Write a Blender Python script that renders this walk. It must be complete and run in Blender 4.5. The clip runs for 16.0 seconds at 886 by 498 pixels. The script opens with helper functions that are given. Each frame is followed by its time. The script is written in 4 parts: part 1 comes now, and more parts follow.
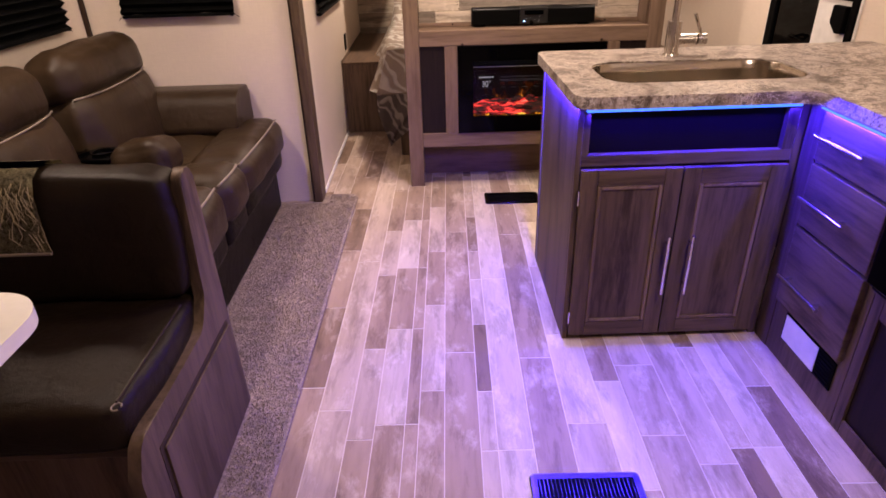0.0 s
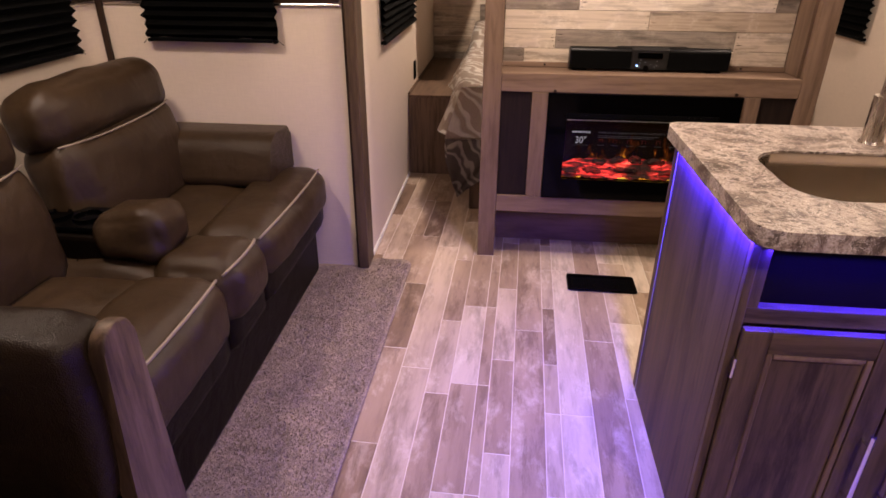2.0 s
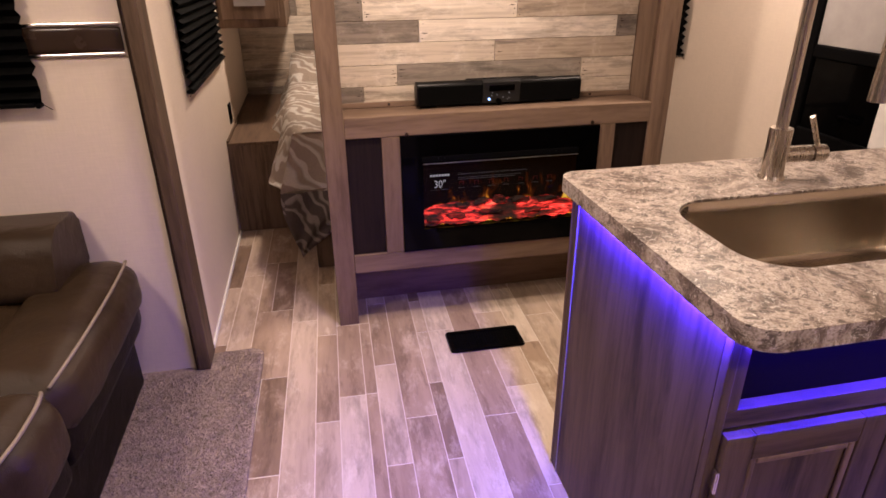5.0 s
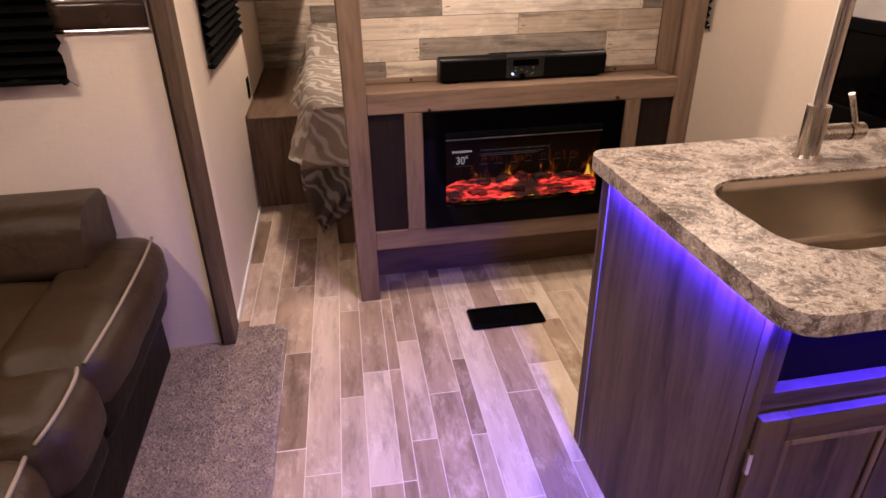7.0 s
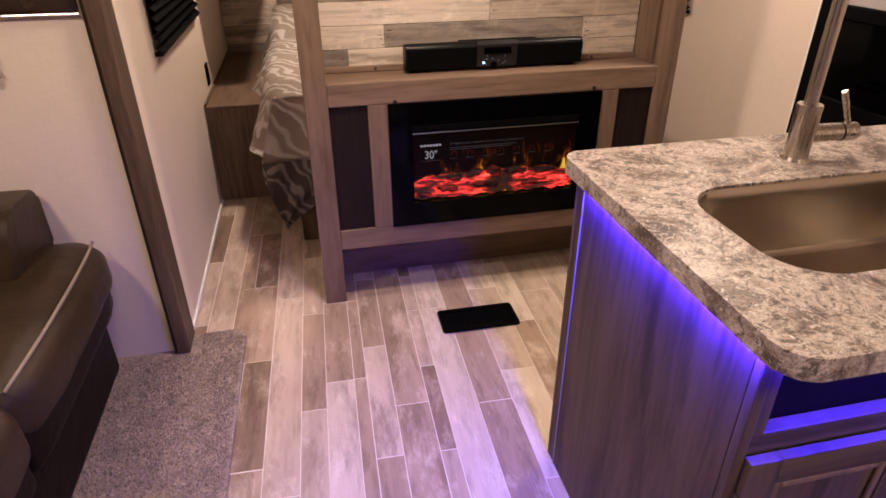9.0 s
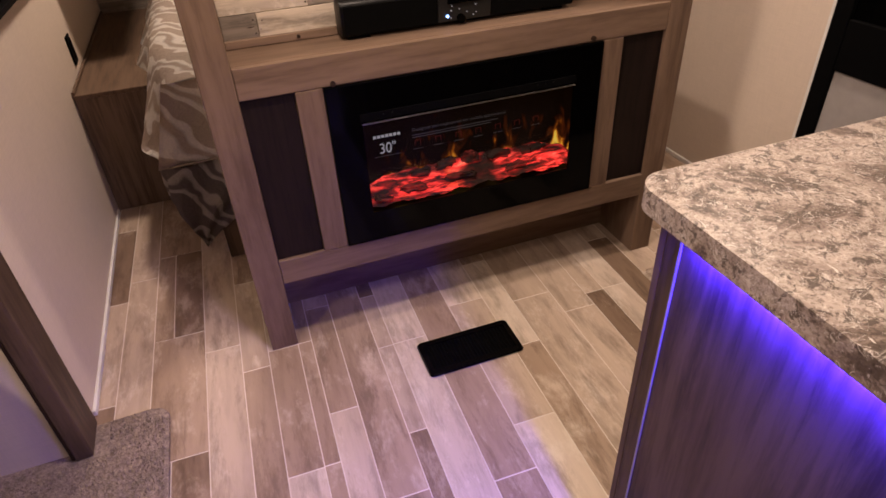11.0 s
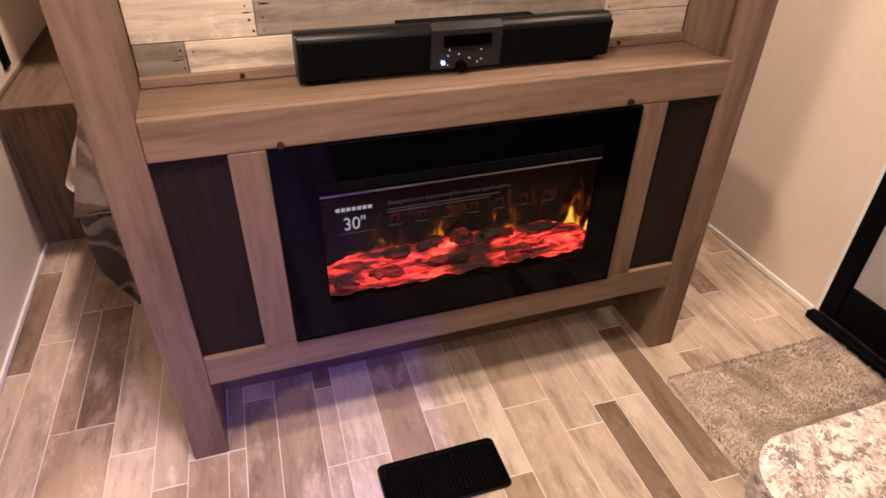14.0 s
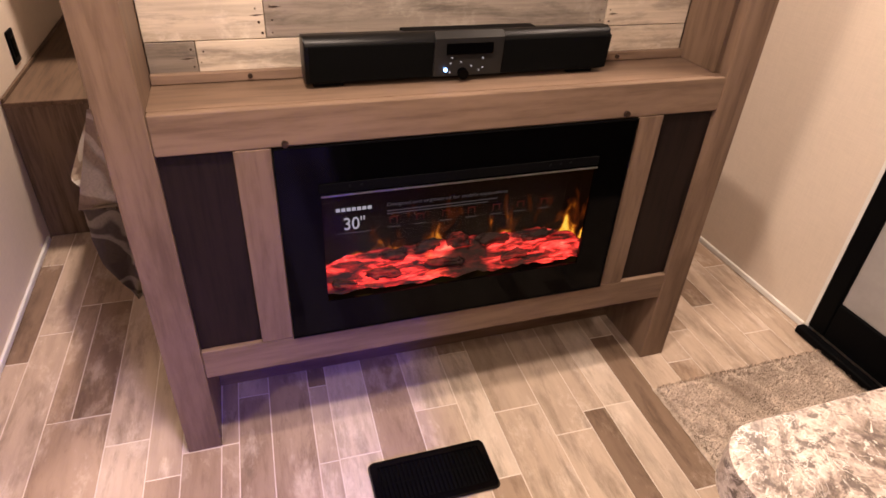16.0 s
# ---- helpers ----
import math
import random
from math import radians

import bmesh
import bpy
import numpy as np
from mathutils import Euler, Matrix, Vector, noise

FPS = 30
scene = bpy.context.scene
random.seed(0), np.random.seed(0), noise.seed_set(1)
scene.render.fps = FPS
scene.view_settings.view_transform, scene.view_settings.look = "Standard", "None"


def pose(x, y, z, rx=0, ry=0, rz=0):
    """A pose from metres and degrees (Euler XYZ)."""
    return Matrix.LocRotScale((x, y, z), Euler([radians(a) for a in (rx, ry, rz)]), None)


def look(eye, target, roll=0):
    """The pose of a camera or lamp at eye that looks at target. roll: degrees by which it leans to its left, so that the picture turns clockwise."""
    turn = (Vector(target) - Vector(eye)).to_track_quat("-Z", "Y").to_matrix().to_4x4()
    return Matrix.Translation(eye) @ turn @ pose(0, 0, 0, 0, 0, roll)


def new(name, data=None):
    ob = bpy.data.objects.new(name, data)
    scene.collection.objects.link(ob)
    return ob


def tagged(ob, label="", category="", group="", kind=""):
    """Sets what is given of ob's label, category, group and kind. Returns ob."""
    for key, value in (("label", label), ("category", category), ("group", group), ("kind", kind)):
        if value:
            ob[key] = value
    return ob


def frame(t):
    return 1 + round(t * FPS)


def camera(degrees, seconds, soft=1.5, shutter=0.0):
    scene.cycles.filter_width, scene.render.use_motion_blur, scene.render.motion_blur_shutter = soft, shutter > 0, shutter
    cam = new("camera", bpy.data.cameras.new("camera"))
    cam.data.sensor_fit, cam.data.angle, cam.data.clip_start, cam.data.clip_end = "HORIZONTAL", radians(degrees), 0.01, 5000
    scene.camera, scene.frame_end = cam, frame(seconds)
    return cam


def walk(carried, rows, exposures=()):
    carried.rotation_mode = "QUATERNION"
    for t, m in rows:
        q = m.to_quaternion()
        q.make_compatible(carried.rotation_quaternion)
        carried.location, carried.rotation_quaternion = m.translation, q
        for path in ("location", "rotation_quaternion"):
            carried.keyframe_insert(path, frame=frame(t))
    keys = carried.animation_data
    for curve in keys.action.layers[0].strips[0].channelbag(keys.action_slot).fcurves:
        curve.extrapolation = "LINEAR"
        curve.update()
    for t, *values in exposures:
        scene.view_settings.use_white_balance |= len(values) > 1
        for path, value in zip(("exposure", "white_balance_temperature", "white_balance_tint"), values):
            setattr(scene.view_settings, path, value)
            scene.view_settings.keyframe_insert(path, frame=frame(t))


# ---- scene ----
cam = camera(71.8, 16.0, soft=1.65)
PATH = [
    (0, (1.582, 0.728, 1.345), (1.597, 2.499, 0.416), -1.7),
    (0.5, (1.532, 0.95, 1.367), (1.654, 2.74, 0.484), -3.4),
    (1, (1.517, 1.107, 1.338), (1.643, 2.862, 0.388), -0.8),
    (1.5, (1.515, 1.299, 1.366), (1.473, 3.053, 0.405), 0.5),
    (2, (1.534, 1.447, 1.356), (1.357, 3.227, 0.46), 0.3),
    (2.5, (1.52, 1.61, 1.347), (1.507, 3.386, 0.428), 1.0),
    (3, (1.473, 1.793, 1.37), (1.76, 3.571, 0.501), -1.6),
    (3.5, (1.44, 1.855, 1.379), (1.763, 3.629, 0.513), -1.3),
    (4, (1.438, 1.867, 1.374), (1.784, 3.654, 0.547), -1.0),
    (4.2, (1.443, 1.866, 1.367), (1.8, 3.647, 0.531), -0.6),
    (6.3, (1.403, 1.877, 1.384), (1.758, 3.648, 0.527), -0.6),
    (6.5, (1.402, 1.879, 1.377), (1.75, 3.637, 0.49), -0.5),
    (7, (1.392, 1.883, 1.382), (1.704, 3.63, 0.46), -0.9),
    (7.5, (1.394, 1.893, 1.392), (1.716, 3.669, 0.53), -3.2),
    (8, (1.385, 1.898, 1.376), (1.77, 3.644, 0.48), -2.7),
    (8.2, (1.391, 1.906, 1.386), (1.786, 3.642, 0.475), -1.8),
    (10.3, (1.558, 2.387, 1.325), (1.917, 3.997, 0.195), 1.0),
    (10.5, (1.537, 2.456, 1.309), (1.946, 4.037, 0.155), 0.5),
    (11, (1.503, 2.619, 1.323), (2.031, 4.164, 0.168), -3.1),
    (11.5, (1.513, 2.74, 1.306), (2.163, 4.267, 0.19), -2.7),
    (12, (1.605, 2.848, 1.311), (2.215, 4.414, 0.228), -1.6),
    (12.5, (1.683, 2.908, 1.295), (2.205, 4.5, 0.203), -2.8),
    (13, (1.688, 2.962, 1.291), (2.176, 4.523, 0.138), -0.7),
    (13.5, (1.695, 3.022, 1.289), (2.223, 4.568, 0.137), 0.7),
    (14, (1.69, 3.032, 1.285), (2.233, 4.58, 0.141), 1.3),
    (14.5, (1.691, 3.02, 1.285), (2.224, 4.57, 0.139), 1.6),
    (15, (1.699, 3.013, 1.287), (2.226, 4.551, 0.122), 2.1),
    (15.5, (1.694, 3.005, 1.289), (2.236, 4.548, 0.137), 2.7),
    (16, (1.682, 2.998, 1.287), (2.236, 4.563, 0.172), 3.2),
]
walk(cam, [(t, look(eye, target, roll)) for t, eye, target, roll in PATH], exposures=[(0, 0.16), (1, 0.13), (2, -0.01), (8.2, -0.05), (10.3, -0.17), (11.2, -0.32), (12, 0.04), (13, 0.35), (16, 0.38)])


# ---- world and lamps ----
world = bpy.data.worlds.new("night")
scene.world = world
world.use_nodes = True
world.node_tree.nodes["Background"].inputs[0].default_value = (0.02, 0.025, 0.04, 1)
world.node_tree.nodes["Background"].inputs[1].default_value = 0.3

CEIL = 2.06
WARM = (1.0, 0.772, 0.628)
BLUE = (0.034, 0.013, 1.0)
# unseen ceiling lamps: x, y, watts; first, third and last are added fill
CEILING_LAMPS = [(2.50, 1.4, 22), (1.74, 3.6, 21), (1.30, 2.45, 7), (0.32, 2.85, 18), (1.6, 5.5, 26), (3.0, 4.0, 19)]


def lamp(name, m, sx, sy, watts, colour):
    data = bpy.data.lights.new(name, "AREA")
    data.shape, data.size, data.size_y, data.energy, data.color = "RECTANGLE", sx, sy, watts, colour
    ob = new(name, data)
    ob.matrix_world = m
    return ob


for lx, ly, w in CEILING_LAMPS:
    lamp("unseen_ceiling_lamp", pose(lx, ly, CEIL - 0.035), 0.16, 0.16, w, WARM)
# blue strips under the worktop's overhang: front, end, kitchen run
lamp("strip_lamp", pose(2.372, 2.5515, 0.8365, -40, 0, 0), 0.64, 0.008, 22, BLUE)
lamp("strip_lamp", pose(2.0115, 2.83, 0.853, 0, 8, 0), 0.006, 0.58, 18, BLUE)
lamp("strip_lamp", pose(2.706, 2.28, 0.853, 0, -15, 0), 0.008, 0.36, 6, BLUE)


# ---- materials ----
def mat(name, rough=0.5, metal=0.0, spec=0.18):
    m = bpy.data.materials.new(name)
    m.use_nodes = True
    b = m.node_tree.nodes["Principled BSDF"]
    b.inputs["Roughness"].default_value, b.inputs["Metallic"].default_value = rough, metal
    b.inputs["Specular IOR Level"].default_value = spec
    return m, m.node_tree, b


def node(nt, kind, **values):
    n = nt.nodes.new(kind)
    for key, value in values.items():
        n.inputs[key.replace("_", " ")].default_value = value
    return n


def coords(nt, scale, shift=True):
    """Object coordinates, scaled, moved by a random amount for each object."""
    tc = nt.nodes.new("ShaderNodeTexCoord")
    mp = node(nt, "ShaderNodeMapping", Scale=scale)
    nt.links.new(tc.outputs["Object"], mp.inputs["Vector"])
    if shift:
        info = nt.nodes.new("ShaderNodeObjectInfo")
        mul = nt.nodes.new("ShaderNodeMath")
        mul.operation = "MULTIPLY"
        mul.inputs[1].default_value = 37.0
        nt.links.new(info.outputs["Random"], mul.inputs[0])
        nt.links.new(mul.outputs[0], mp.inputs["Location"])
    return mp.outputs[0]


def noise_of(nt, vec, scale, detail=4.0, rough=0.55, distortion=0.0):
    n = node(nt, "ShaderNodeTexNoise", Scale=scale, Detail=detail, Roughness=rough, Distortion=distortion)
    nt.links.new(vec, n.inputs["Vector"])
    return n.outputs["Fac"]


def ramp(nt, fac, stops):
    r = nt.nodes.new("ShaderNodeValToRGB")
    while len(r.color_ramp.elements) < len(stops):
        r.color_ramp.elements.new(0.5)
    for e, (p, c) in zip(r.color_ramp.elements, stops):
        e.position, e.color = p, (*c, 1)
    nt.links.new(fac, r.inputs["Fac"])
    return r.outputs["Color"]


def mix(nt, fac, a, b, mode="MIX"):
    n = nt.nodes.new("ShaderNodeMix")
    n.data_type, n.blend_type = "RGBA", mode
    for sock, v in ((n.inputs["Factor"], fac), (n.inputs[6], a), (n.inputs[7], b)):
        if hasattr(v, "links"):
            nt.links.new(v, sock)
        else:
            sock.default_value = v if isinstance(v, float) else (*v, 1)
    return n.outputs[2]


def bump(nt, b, fac, strength, distance=0.002):
    n = node(nt, "ShaderNodeBump", Strength=strength, Distance=distance)
    nt.links.new(fac, n.inputs["Height"])
    nt.links.new(n.outputs[0], b.inputs["Normal"])


def rough_from(nt, b, fac, lo, hi):
    n = node(nt, "ShaderNodeMapRange", To_Min=lo, To_Max=hi)
    nt.links.new(fac, n.inputs["Value"])
    nt.links.new(n.outputs[0], b.inputs["Roughness"])


def wood(name, dark, light, grain=(26, 1.6, 26), rough=0.45, streak=0.5, worn=None, stain=None, stain_grain=(4, 9, 26)):
    """Printed wood grain, long along the axis with the small scale; worn: pale scuffs."""
    m, nt, b = mat(name, rough)
    v = coords(nt, grain)
    broad = noise_of(nt, v, 0.45, 3, 0.5, 0.2)
    fine = noise_of(nt, v, 3.2, 6, 0.65, 0.12)
    col = ramp(nt, broad, [(0.3, dark), (0.7, light)])
    col = mix(nt, streak, col, ramp(nt, fine, [(0.3, tuple(c * 0.55 for c in dark)), (0.55, light), (0.8, tuple(min(1, c * 1.15) for c in light))]))
    if worn:
        w = coords(nt, (13, 6, 13))
        patch = noise_of(nt, w, 0.9, 7, 0.74, 0.2)
        mask = ramp(nt, patch, [(0.53, (0, 0, 0)), (0.68, (0.7, 0.7, 0.7))])
        col = mix(nt, mask, col, worn)
    if stain:
        w = coords(nt, stain_grain)
        patch = noise_of(nt, w, 1.0, 6, 0.72, 0.25)
        col = mix(nt, ramp(nt, patch, [(0.50, (0, 0, 0)), (0.66, (0.8, 0.8, 0.8))]), col, stain)
    nt.links.new(col, b.inputs["Base Color"])
    bump(nt, b, fine, 0.25, 0.0008)
    rough_from(nt, b, fine, rough - 0.1, rough + 0.14)
    return m


def plain(name, colour, rough=0.5, metal=0.0, vary=0.12, scale=12.0, relief=0.0, relief_scale=200.0, spec=0.15):
    m, nt, b = mat(name, rough, metal, spec)
    v = coords(nt, (1, 1, 1))
    n = noise_of(nt, v, scale, 5, 0.6)
    col = ramp(nt, n, [(0.25, tuple(c * (1 - vary) for c in colour)), (0.75, tuple(min(1, c * (1 + vary)) for c in colour))])
    nt.links.new(col, b.inputs["Base Color"])
    rough_from(nt, b, n, max(0.02, rough - 0.06), min(1, rough + 0.06))
    if relief:
        bump(nt, b, noise_of(nt, v, relief_scale, 3, 0.6), relief, 0.001)
    return m


def glow(name, colour, strength):
    m, nt, b = mat(name, 0.5)
    b.inputs["Base Color"].default_value = (*[0.15 * c for c in colour], 1)
    b.inputs["Emission Color"].default_value = (*colour, 1)
    b.inputs["Emission Strength"].default_value = strength
    return m


def leather(name, colour, spec=0.5):
    m, nt, b = mat(name, 0.42, 0.0, spec)
    v = coords(nt, (1, 1, 1))
    big = noise_of(nt, v, 5, 4, 0.6, 0.6)
    col = ramp(nt, big, [(0.25, tuple(c * 0.72 for c in colour)), (0.75, tuple(c * 1.25 for c in colour))])
    nt.links.new(col, b.inputs["Base Color"])
    vor = node(nt, "ShaderNodeTexVoronoi", Scale=420.0)
    nt.links.new(v, vor.inputs["Vector"])
    crease = noise_of(nt, v, 15, 3, 0.5, 0.5)
    add = nt.nodes.new("ShaderNodeMath")
    add.operation = "MULTIPLY_ADD"
    add.inputs[1].default_value = 9.0
    nt.links.new(crease, add.inputs[0])
    nt.links.new(vor.outputs["Distance"], add.inputs[2])
    bump(nt, b, add.outputs[0], 0.42, 0.0015)
    rough_from(nt, b, big, 0.28, 0.42)
    return m


def laminate(name):
    """Granite-look worktop: cream, taupe and grey clouds with pale and dark flecks."""
    m, nt, b = mat(name, 0.22)
    v = coords(nt, (1, 1, 1), False)
    cloud = noise_of(nt, v, 7.5, 9, 0.70, 1.0)
    col = ramp(nt, cloud, [(0.34, (0.085, 0.066, 0.056)), (0.43, (0.19, 0.15, 0.126)), (0.48, (0.37, 0.307, 0.268)), (0.56, (0.53, 0.462, 0.408)), (0.62, (0.28, 0.228, 0.198)), (0.69, (0.13, 0.106, 0.093))])
    vor = node(nt, "ShaderNodeTexVoronoi", Scale=330.0)
    nt.links.new(v, vor.inputs["Vector"])
    chip = ramp(nt, vor.outputs["Color"], [(0.22, (0.38, 0.33, 0.30)), (0.42, (0.88, 0.85, 0.82)), (0.75, (1.0, 0.98, 0.96))])
    col = mix(nt, 0.6, col, chip, "MULTIPLY")
    dark = noise_of(nt, v, 52, 6, 0.7, 0.7)
    col = mix(nt, ramp(nt, dark, [(0.535, (0, 0, 0)), (0.585, (0.85, 0.85, 0.85))]), col, (0.085, 0.066, 0.055))
    fleck = noise_of(nt, v, 85, 4, 0.6, 1.2)
    col = mix(nt, ramp(nt, fleck, [(0.61, (0, 0, 0)), (0.66, (0.85, 0.85, 0.85))]), col, (0.62, 0.56, 0.505))
    for scale, twist, paint, wide in ((9, 1.6, (0.10, 0.078, 0.065), 0.012), (13, 1.9, (0.72, 0.665, 0.61), 0.010), (24, 1.2, (0.76, 0.71, 0.66), 0.009)):
        vein = noise_of(nt, v, scale, 4, 0.6, twist)
        line = ramp(nt, vein, [(0.5 - wide, (0, 0, 0)), (0.5, (0.85, 0.85, 0.85)), (0.5 + wide, (0, 0, 0))])
        broken = ramp(nt, noise_of(nt, v, scale * 1.7, 2, 0.5), [(0.47, (0, 0, 0)), (0.56, (1, 1, 1))])
        col = mix(nt, mix(nt, 1.0, line, broken, "MULTIPLY"), col, paint)
    stroke = noise_of(nt, coords(nt, (170, 38, 110), False), 0.8, 3, 0.55, 0.9)
    col = mix(nt, ramp(nt, stroke, [(0.675, (0, 0, 0)), (0.70, (0.9, 0.9, 0.9))]), col, (0.74, 0.69, 0.64))
    nt.links.new(col, b.inputs["Base Color"])
    bump(nt, b, cloud, 0.12, 0.0006)
    rough_from(nt, b, cloud, 0.26, 0.42)
    return m


def brushed(name, colour, axis=(2, 2, 160), rough=0.27, relief=0.08, vary=0.1):
    m, nt, b = mat(name, rough, 1.0)
    b.inputs["Base Color"].default_value = (*colour, 1)
    n = noise_of(nt, coords(nt, axis), 4, 3, 0.6)
    rough_from(nt, b, n, rough - vary, rough + vary)
    bump(nt, b, n, relief, 0.0004)
    return m


def carpet_mat(name, dark, light, blotch=None):
    m, nt, b = mat(name, 0.95)
    v = coords(nt, (1, 1, 1))
    fine = noise_of(nt, v, 110, 5, 0.85)
    mid = noise_of(nt, v, 20, 6, 0.75)
    col = ramp(nt, fine, [(0.36, dark), (0.62, light)])
    col = mix(nt, 0.6, col, ramp(nt, mid, [(0.3, tuple(c * 0.55 for c in dark)), (0.7, light)]), "OVERLAY")
    if blotch:
        col = mix(nt, 0.5, col, ramp(nt, mid, [(0.35, dark), (0.6, light)]))
        col = mix(nt, ramp(nt, noise_of(nt, v, 5, 4, 0.55, 0.8), [(0.47, (0, 0, 0)), (0.60, (0.8, 0.8, 0.8))]), col, blotch)
    nt.links.new(col, b.inputs["Base Color"])
    bump(nt, b, fine, 0.9, 0.004)
    return m


def paper_wall(name, colour):
    m, nt, b = mat(name, 0.6)
    v = coords(nt, (1, 1, 1), False)
    a = noise_of(nt, coords(nt, (220, 220, 18), False), 1, 3, 0.6)
    c = noise_of(nt, coords(nt, (18, 18, 220), False), 1, 3, 0.6)
    weave = mix(nt, 0.5, a, c)
    big = noise_of(nt, v, 2.5, 3, 0.5)
    col = mix(nt, 0.35, ramp(nt, big, [(0.3, tuple(k * 0.95 for k in colour)), (0.7, colour)]), ramp(nt, weave, [(0.35, tuple(k * 0.82 for k in colour)), (0.65, tuple(min(1, k * 1.06) for k in colour))]))
    nt.links.new(col, b.inputs["Base Color"])
    bump(nt, b, weave, 0.2, 0.0005)
    return m


def spread_mat(name, ground, line, scale):
    """Bedspread print: pale winding bands on a taupe ground."""
    m, nt, b = mat(name, 0.8)
    v = coords(nt, (1, 1, 1), False)
    w = node(nt, "ShaderNodeTexWave", Scale=scale, Distortion=9.0, Detail=2.0, Detail_Scale=1.4)
    w.bands_direction = "DIAGONAL"
    nt.links.new(v, w.inputs["Vector"])
    col = ramp(nt, w.outputs["Fac"], [(0.30, ground), (0.40, line), (0.74, line), (0.86, tuple(0.8 * c for c in line)), (0.95, ground)])
    col = mix(nt, 0.25, col, ramp(nt, noise_of(nt, v, 160, 3), [(0.3, (0.4, 0.4, 0.4)), (0.7, (1, 1, 1))]), "MULTIPLY")
    nt.links.new(col, b.inputs["Base Color"])
    bump(nt, b, noise_of(nt, v, 26, 4, 0.5, 0.6), 0.9, 0.009)
    return m


def ember_mat(name, strength):
    """Moulded embers lit from below: pink-red streaks between dark crusts, orange in the hottest places."""
    m, nt, b = mat(name, 0.8)
    v = coords(nt, (11, 34, 60), False)
    n = noise_of(nt, v, 1.0, 8, 0.66, 0.8)
    big = noise_of(nt, coords(nt, (9, 16, 22), False), 0.8, 3, 0.5, 0.5)
    hot = noise_of(nt, coords(nt, (10, 10, 14), False), 0.9, 2, 0.5, 0.2)
    b.inputs["Base Color"].default_value = (0.02, 0.012, 0.01, 1)
    col = ramp(nt, n, [(0.40, (0.006, 0.001, 0.001)), (0.48, (0.16, 0.004, 0.003)), (0.58, (0.85, 0.035, 0.028)), (0.72, (1.0, 0.17, 0.10))])
    col = mix(nt, ramp(nt, hot, [(0.56, (0, 0, 0)), (0.70, (0.7, 0.7, 0.7))]), col, mix(nt, 1.0, col, (1.0, 2.8, 0.7), "MULTIPLY"))
    nt.links.new(mix(nt, 1.0, col, ramp(nt, big, [(0.40, (0.03, 0.03, 0.03)), (0.57, (1, 1, 1))]), "MULTIPLY"), b.inputs["Emission Color"])
    b.inputs["Emission Strength"].default_value = strength
    return m


def flame_screen(name):
    """The back screen, on which the heater projects separate yellow and orange tongues that thin out upwards."""
    m, nt, b = mat(name, 0.8)
    b.inputs["Base Color"].default_value = (0.001, 0.001, 0.001, 1)
    n = noise_of(nt, coords(nt, (23, 1, 13), False), 1.0, 3, 0.5, 0.6)
    tc = nt.nodes.new("ShaderNodeTexCoord")
    sep = nt.nodes.new("ShaderNodeSeparateXYZ")
    nt.links.new(tc.outputs["Object"], sep.inputs[0])
    lower = nt.nodes.new("ShaderNodeMapRange")
    for key, value in (("From Min", 0.46), ("From Max", 0.62), ("To Min", 0.05), ("To Max", -0.30)):
        lower.inputs[key].default_value = value
    nt.links.new(sep.outputs["Z"], lower.inputs["Value"])
    add = nt.nodes.new("ShaderNodeMath")
    nt.links.new(n, add.inputs[0])
    nt.links.new(lower.outputs[0], add.inputs[1])
    col = ramp(nt, add.outputs[0], [(0.40, (0.003, 0.0006, 0)), (0.50, (0.055, 0.009, 0.001)), (0.565, (0.36, 0.085, 0.006)), (0.615, (1.0, 0.42, 0.03)), (0.68, (1.0, 0.62, 0.08))])
    nt.links.new(col, b.inputs["Emission Color"])
    b.inputs["Emission Strength"].default_value = 0.95
    return m


def glass_mat(name, tint=(0.9, 0.92, 0.95), rough=0.02):
    m = bpy.data.materials.new(name)
    m.use_nodes = True
    nt = m.node_tree
    out = nt.nodes["Material Output"]
    nt.nodes.remove(nt.nodes["Principled BSDF"])
    tr = node(nt, "ShaderNodeBsdfTransparent", Color=(*tint, 1))
    gl = node(nt, "ShaderNodeBsdfGlossy", Roughness=rough)
    mx = nt.nodes.new("ShaderNodeMixShader")
    mx.inputs[0].default_value = 0.008
    nt.links.new(tr.outputs[0], mx.inputs[1])
    nt.links.new(gl.outputs[0], mx.inputs[2])
    nt.links.new(mx.outputs[0], out.inputs["Surface"])
    return m


PLANK_TONES = [wood("plank_%d" % k, d, l, (13, 1.7, 13), 0.42, 0.24, w, tuple(0.68 * c for c in d), (16, 3.4, 9)) for k, (d, l, w) in enumerate([
    ((0.48, 0.378, 0.292), (0.67, 0.56, 0.46), (0.76, 0.67, 0.58)), ((0.375, 0.280, 0.208), (0.57, 0.455, 0.358), (0.69, 0.59, 0.50)), ((0.268, 0.184, 0.127), (0.43, 0.318, 0.233), (0.62, 0.51, 0.41)), ((0.165, 0.108, 0.073), (0.28, 0.195, 0.137), (0.50, 0.40, 0.315))])]
GROUT = plain("grout", (0.70, 0.61, 0.53), 0.6)
OAK = wood("fireplace_oak_upright", (0.108, 0.069, 0.046), (0.232, 0.157, 0.110), (15, 15, 1.3), 0.48, 0.42, None, (0.118, 0.075, 0.051), (7, 7, 1.1))
OAK_X = wood("fireplace_oak_level", (0.108, 0.069, 0.046), (0.232, 0.157, 0.110), (1.3, 15, 15), 0.48, 0.42, None, (0.118, 0.075, 0.051), (1.1, 7, 7))
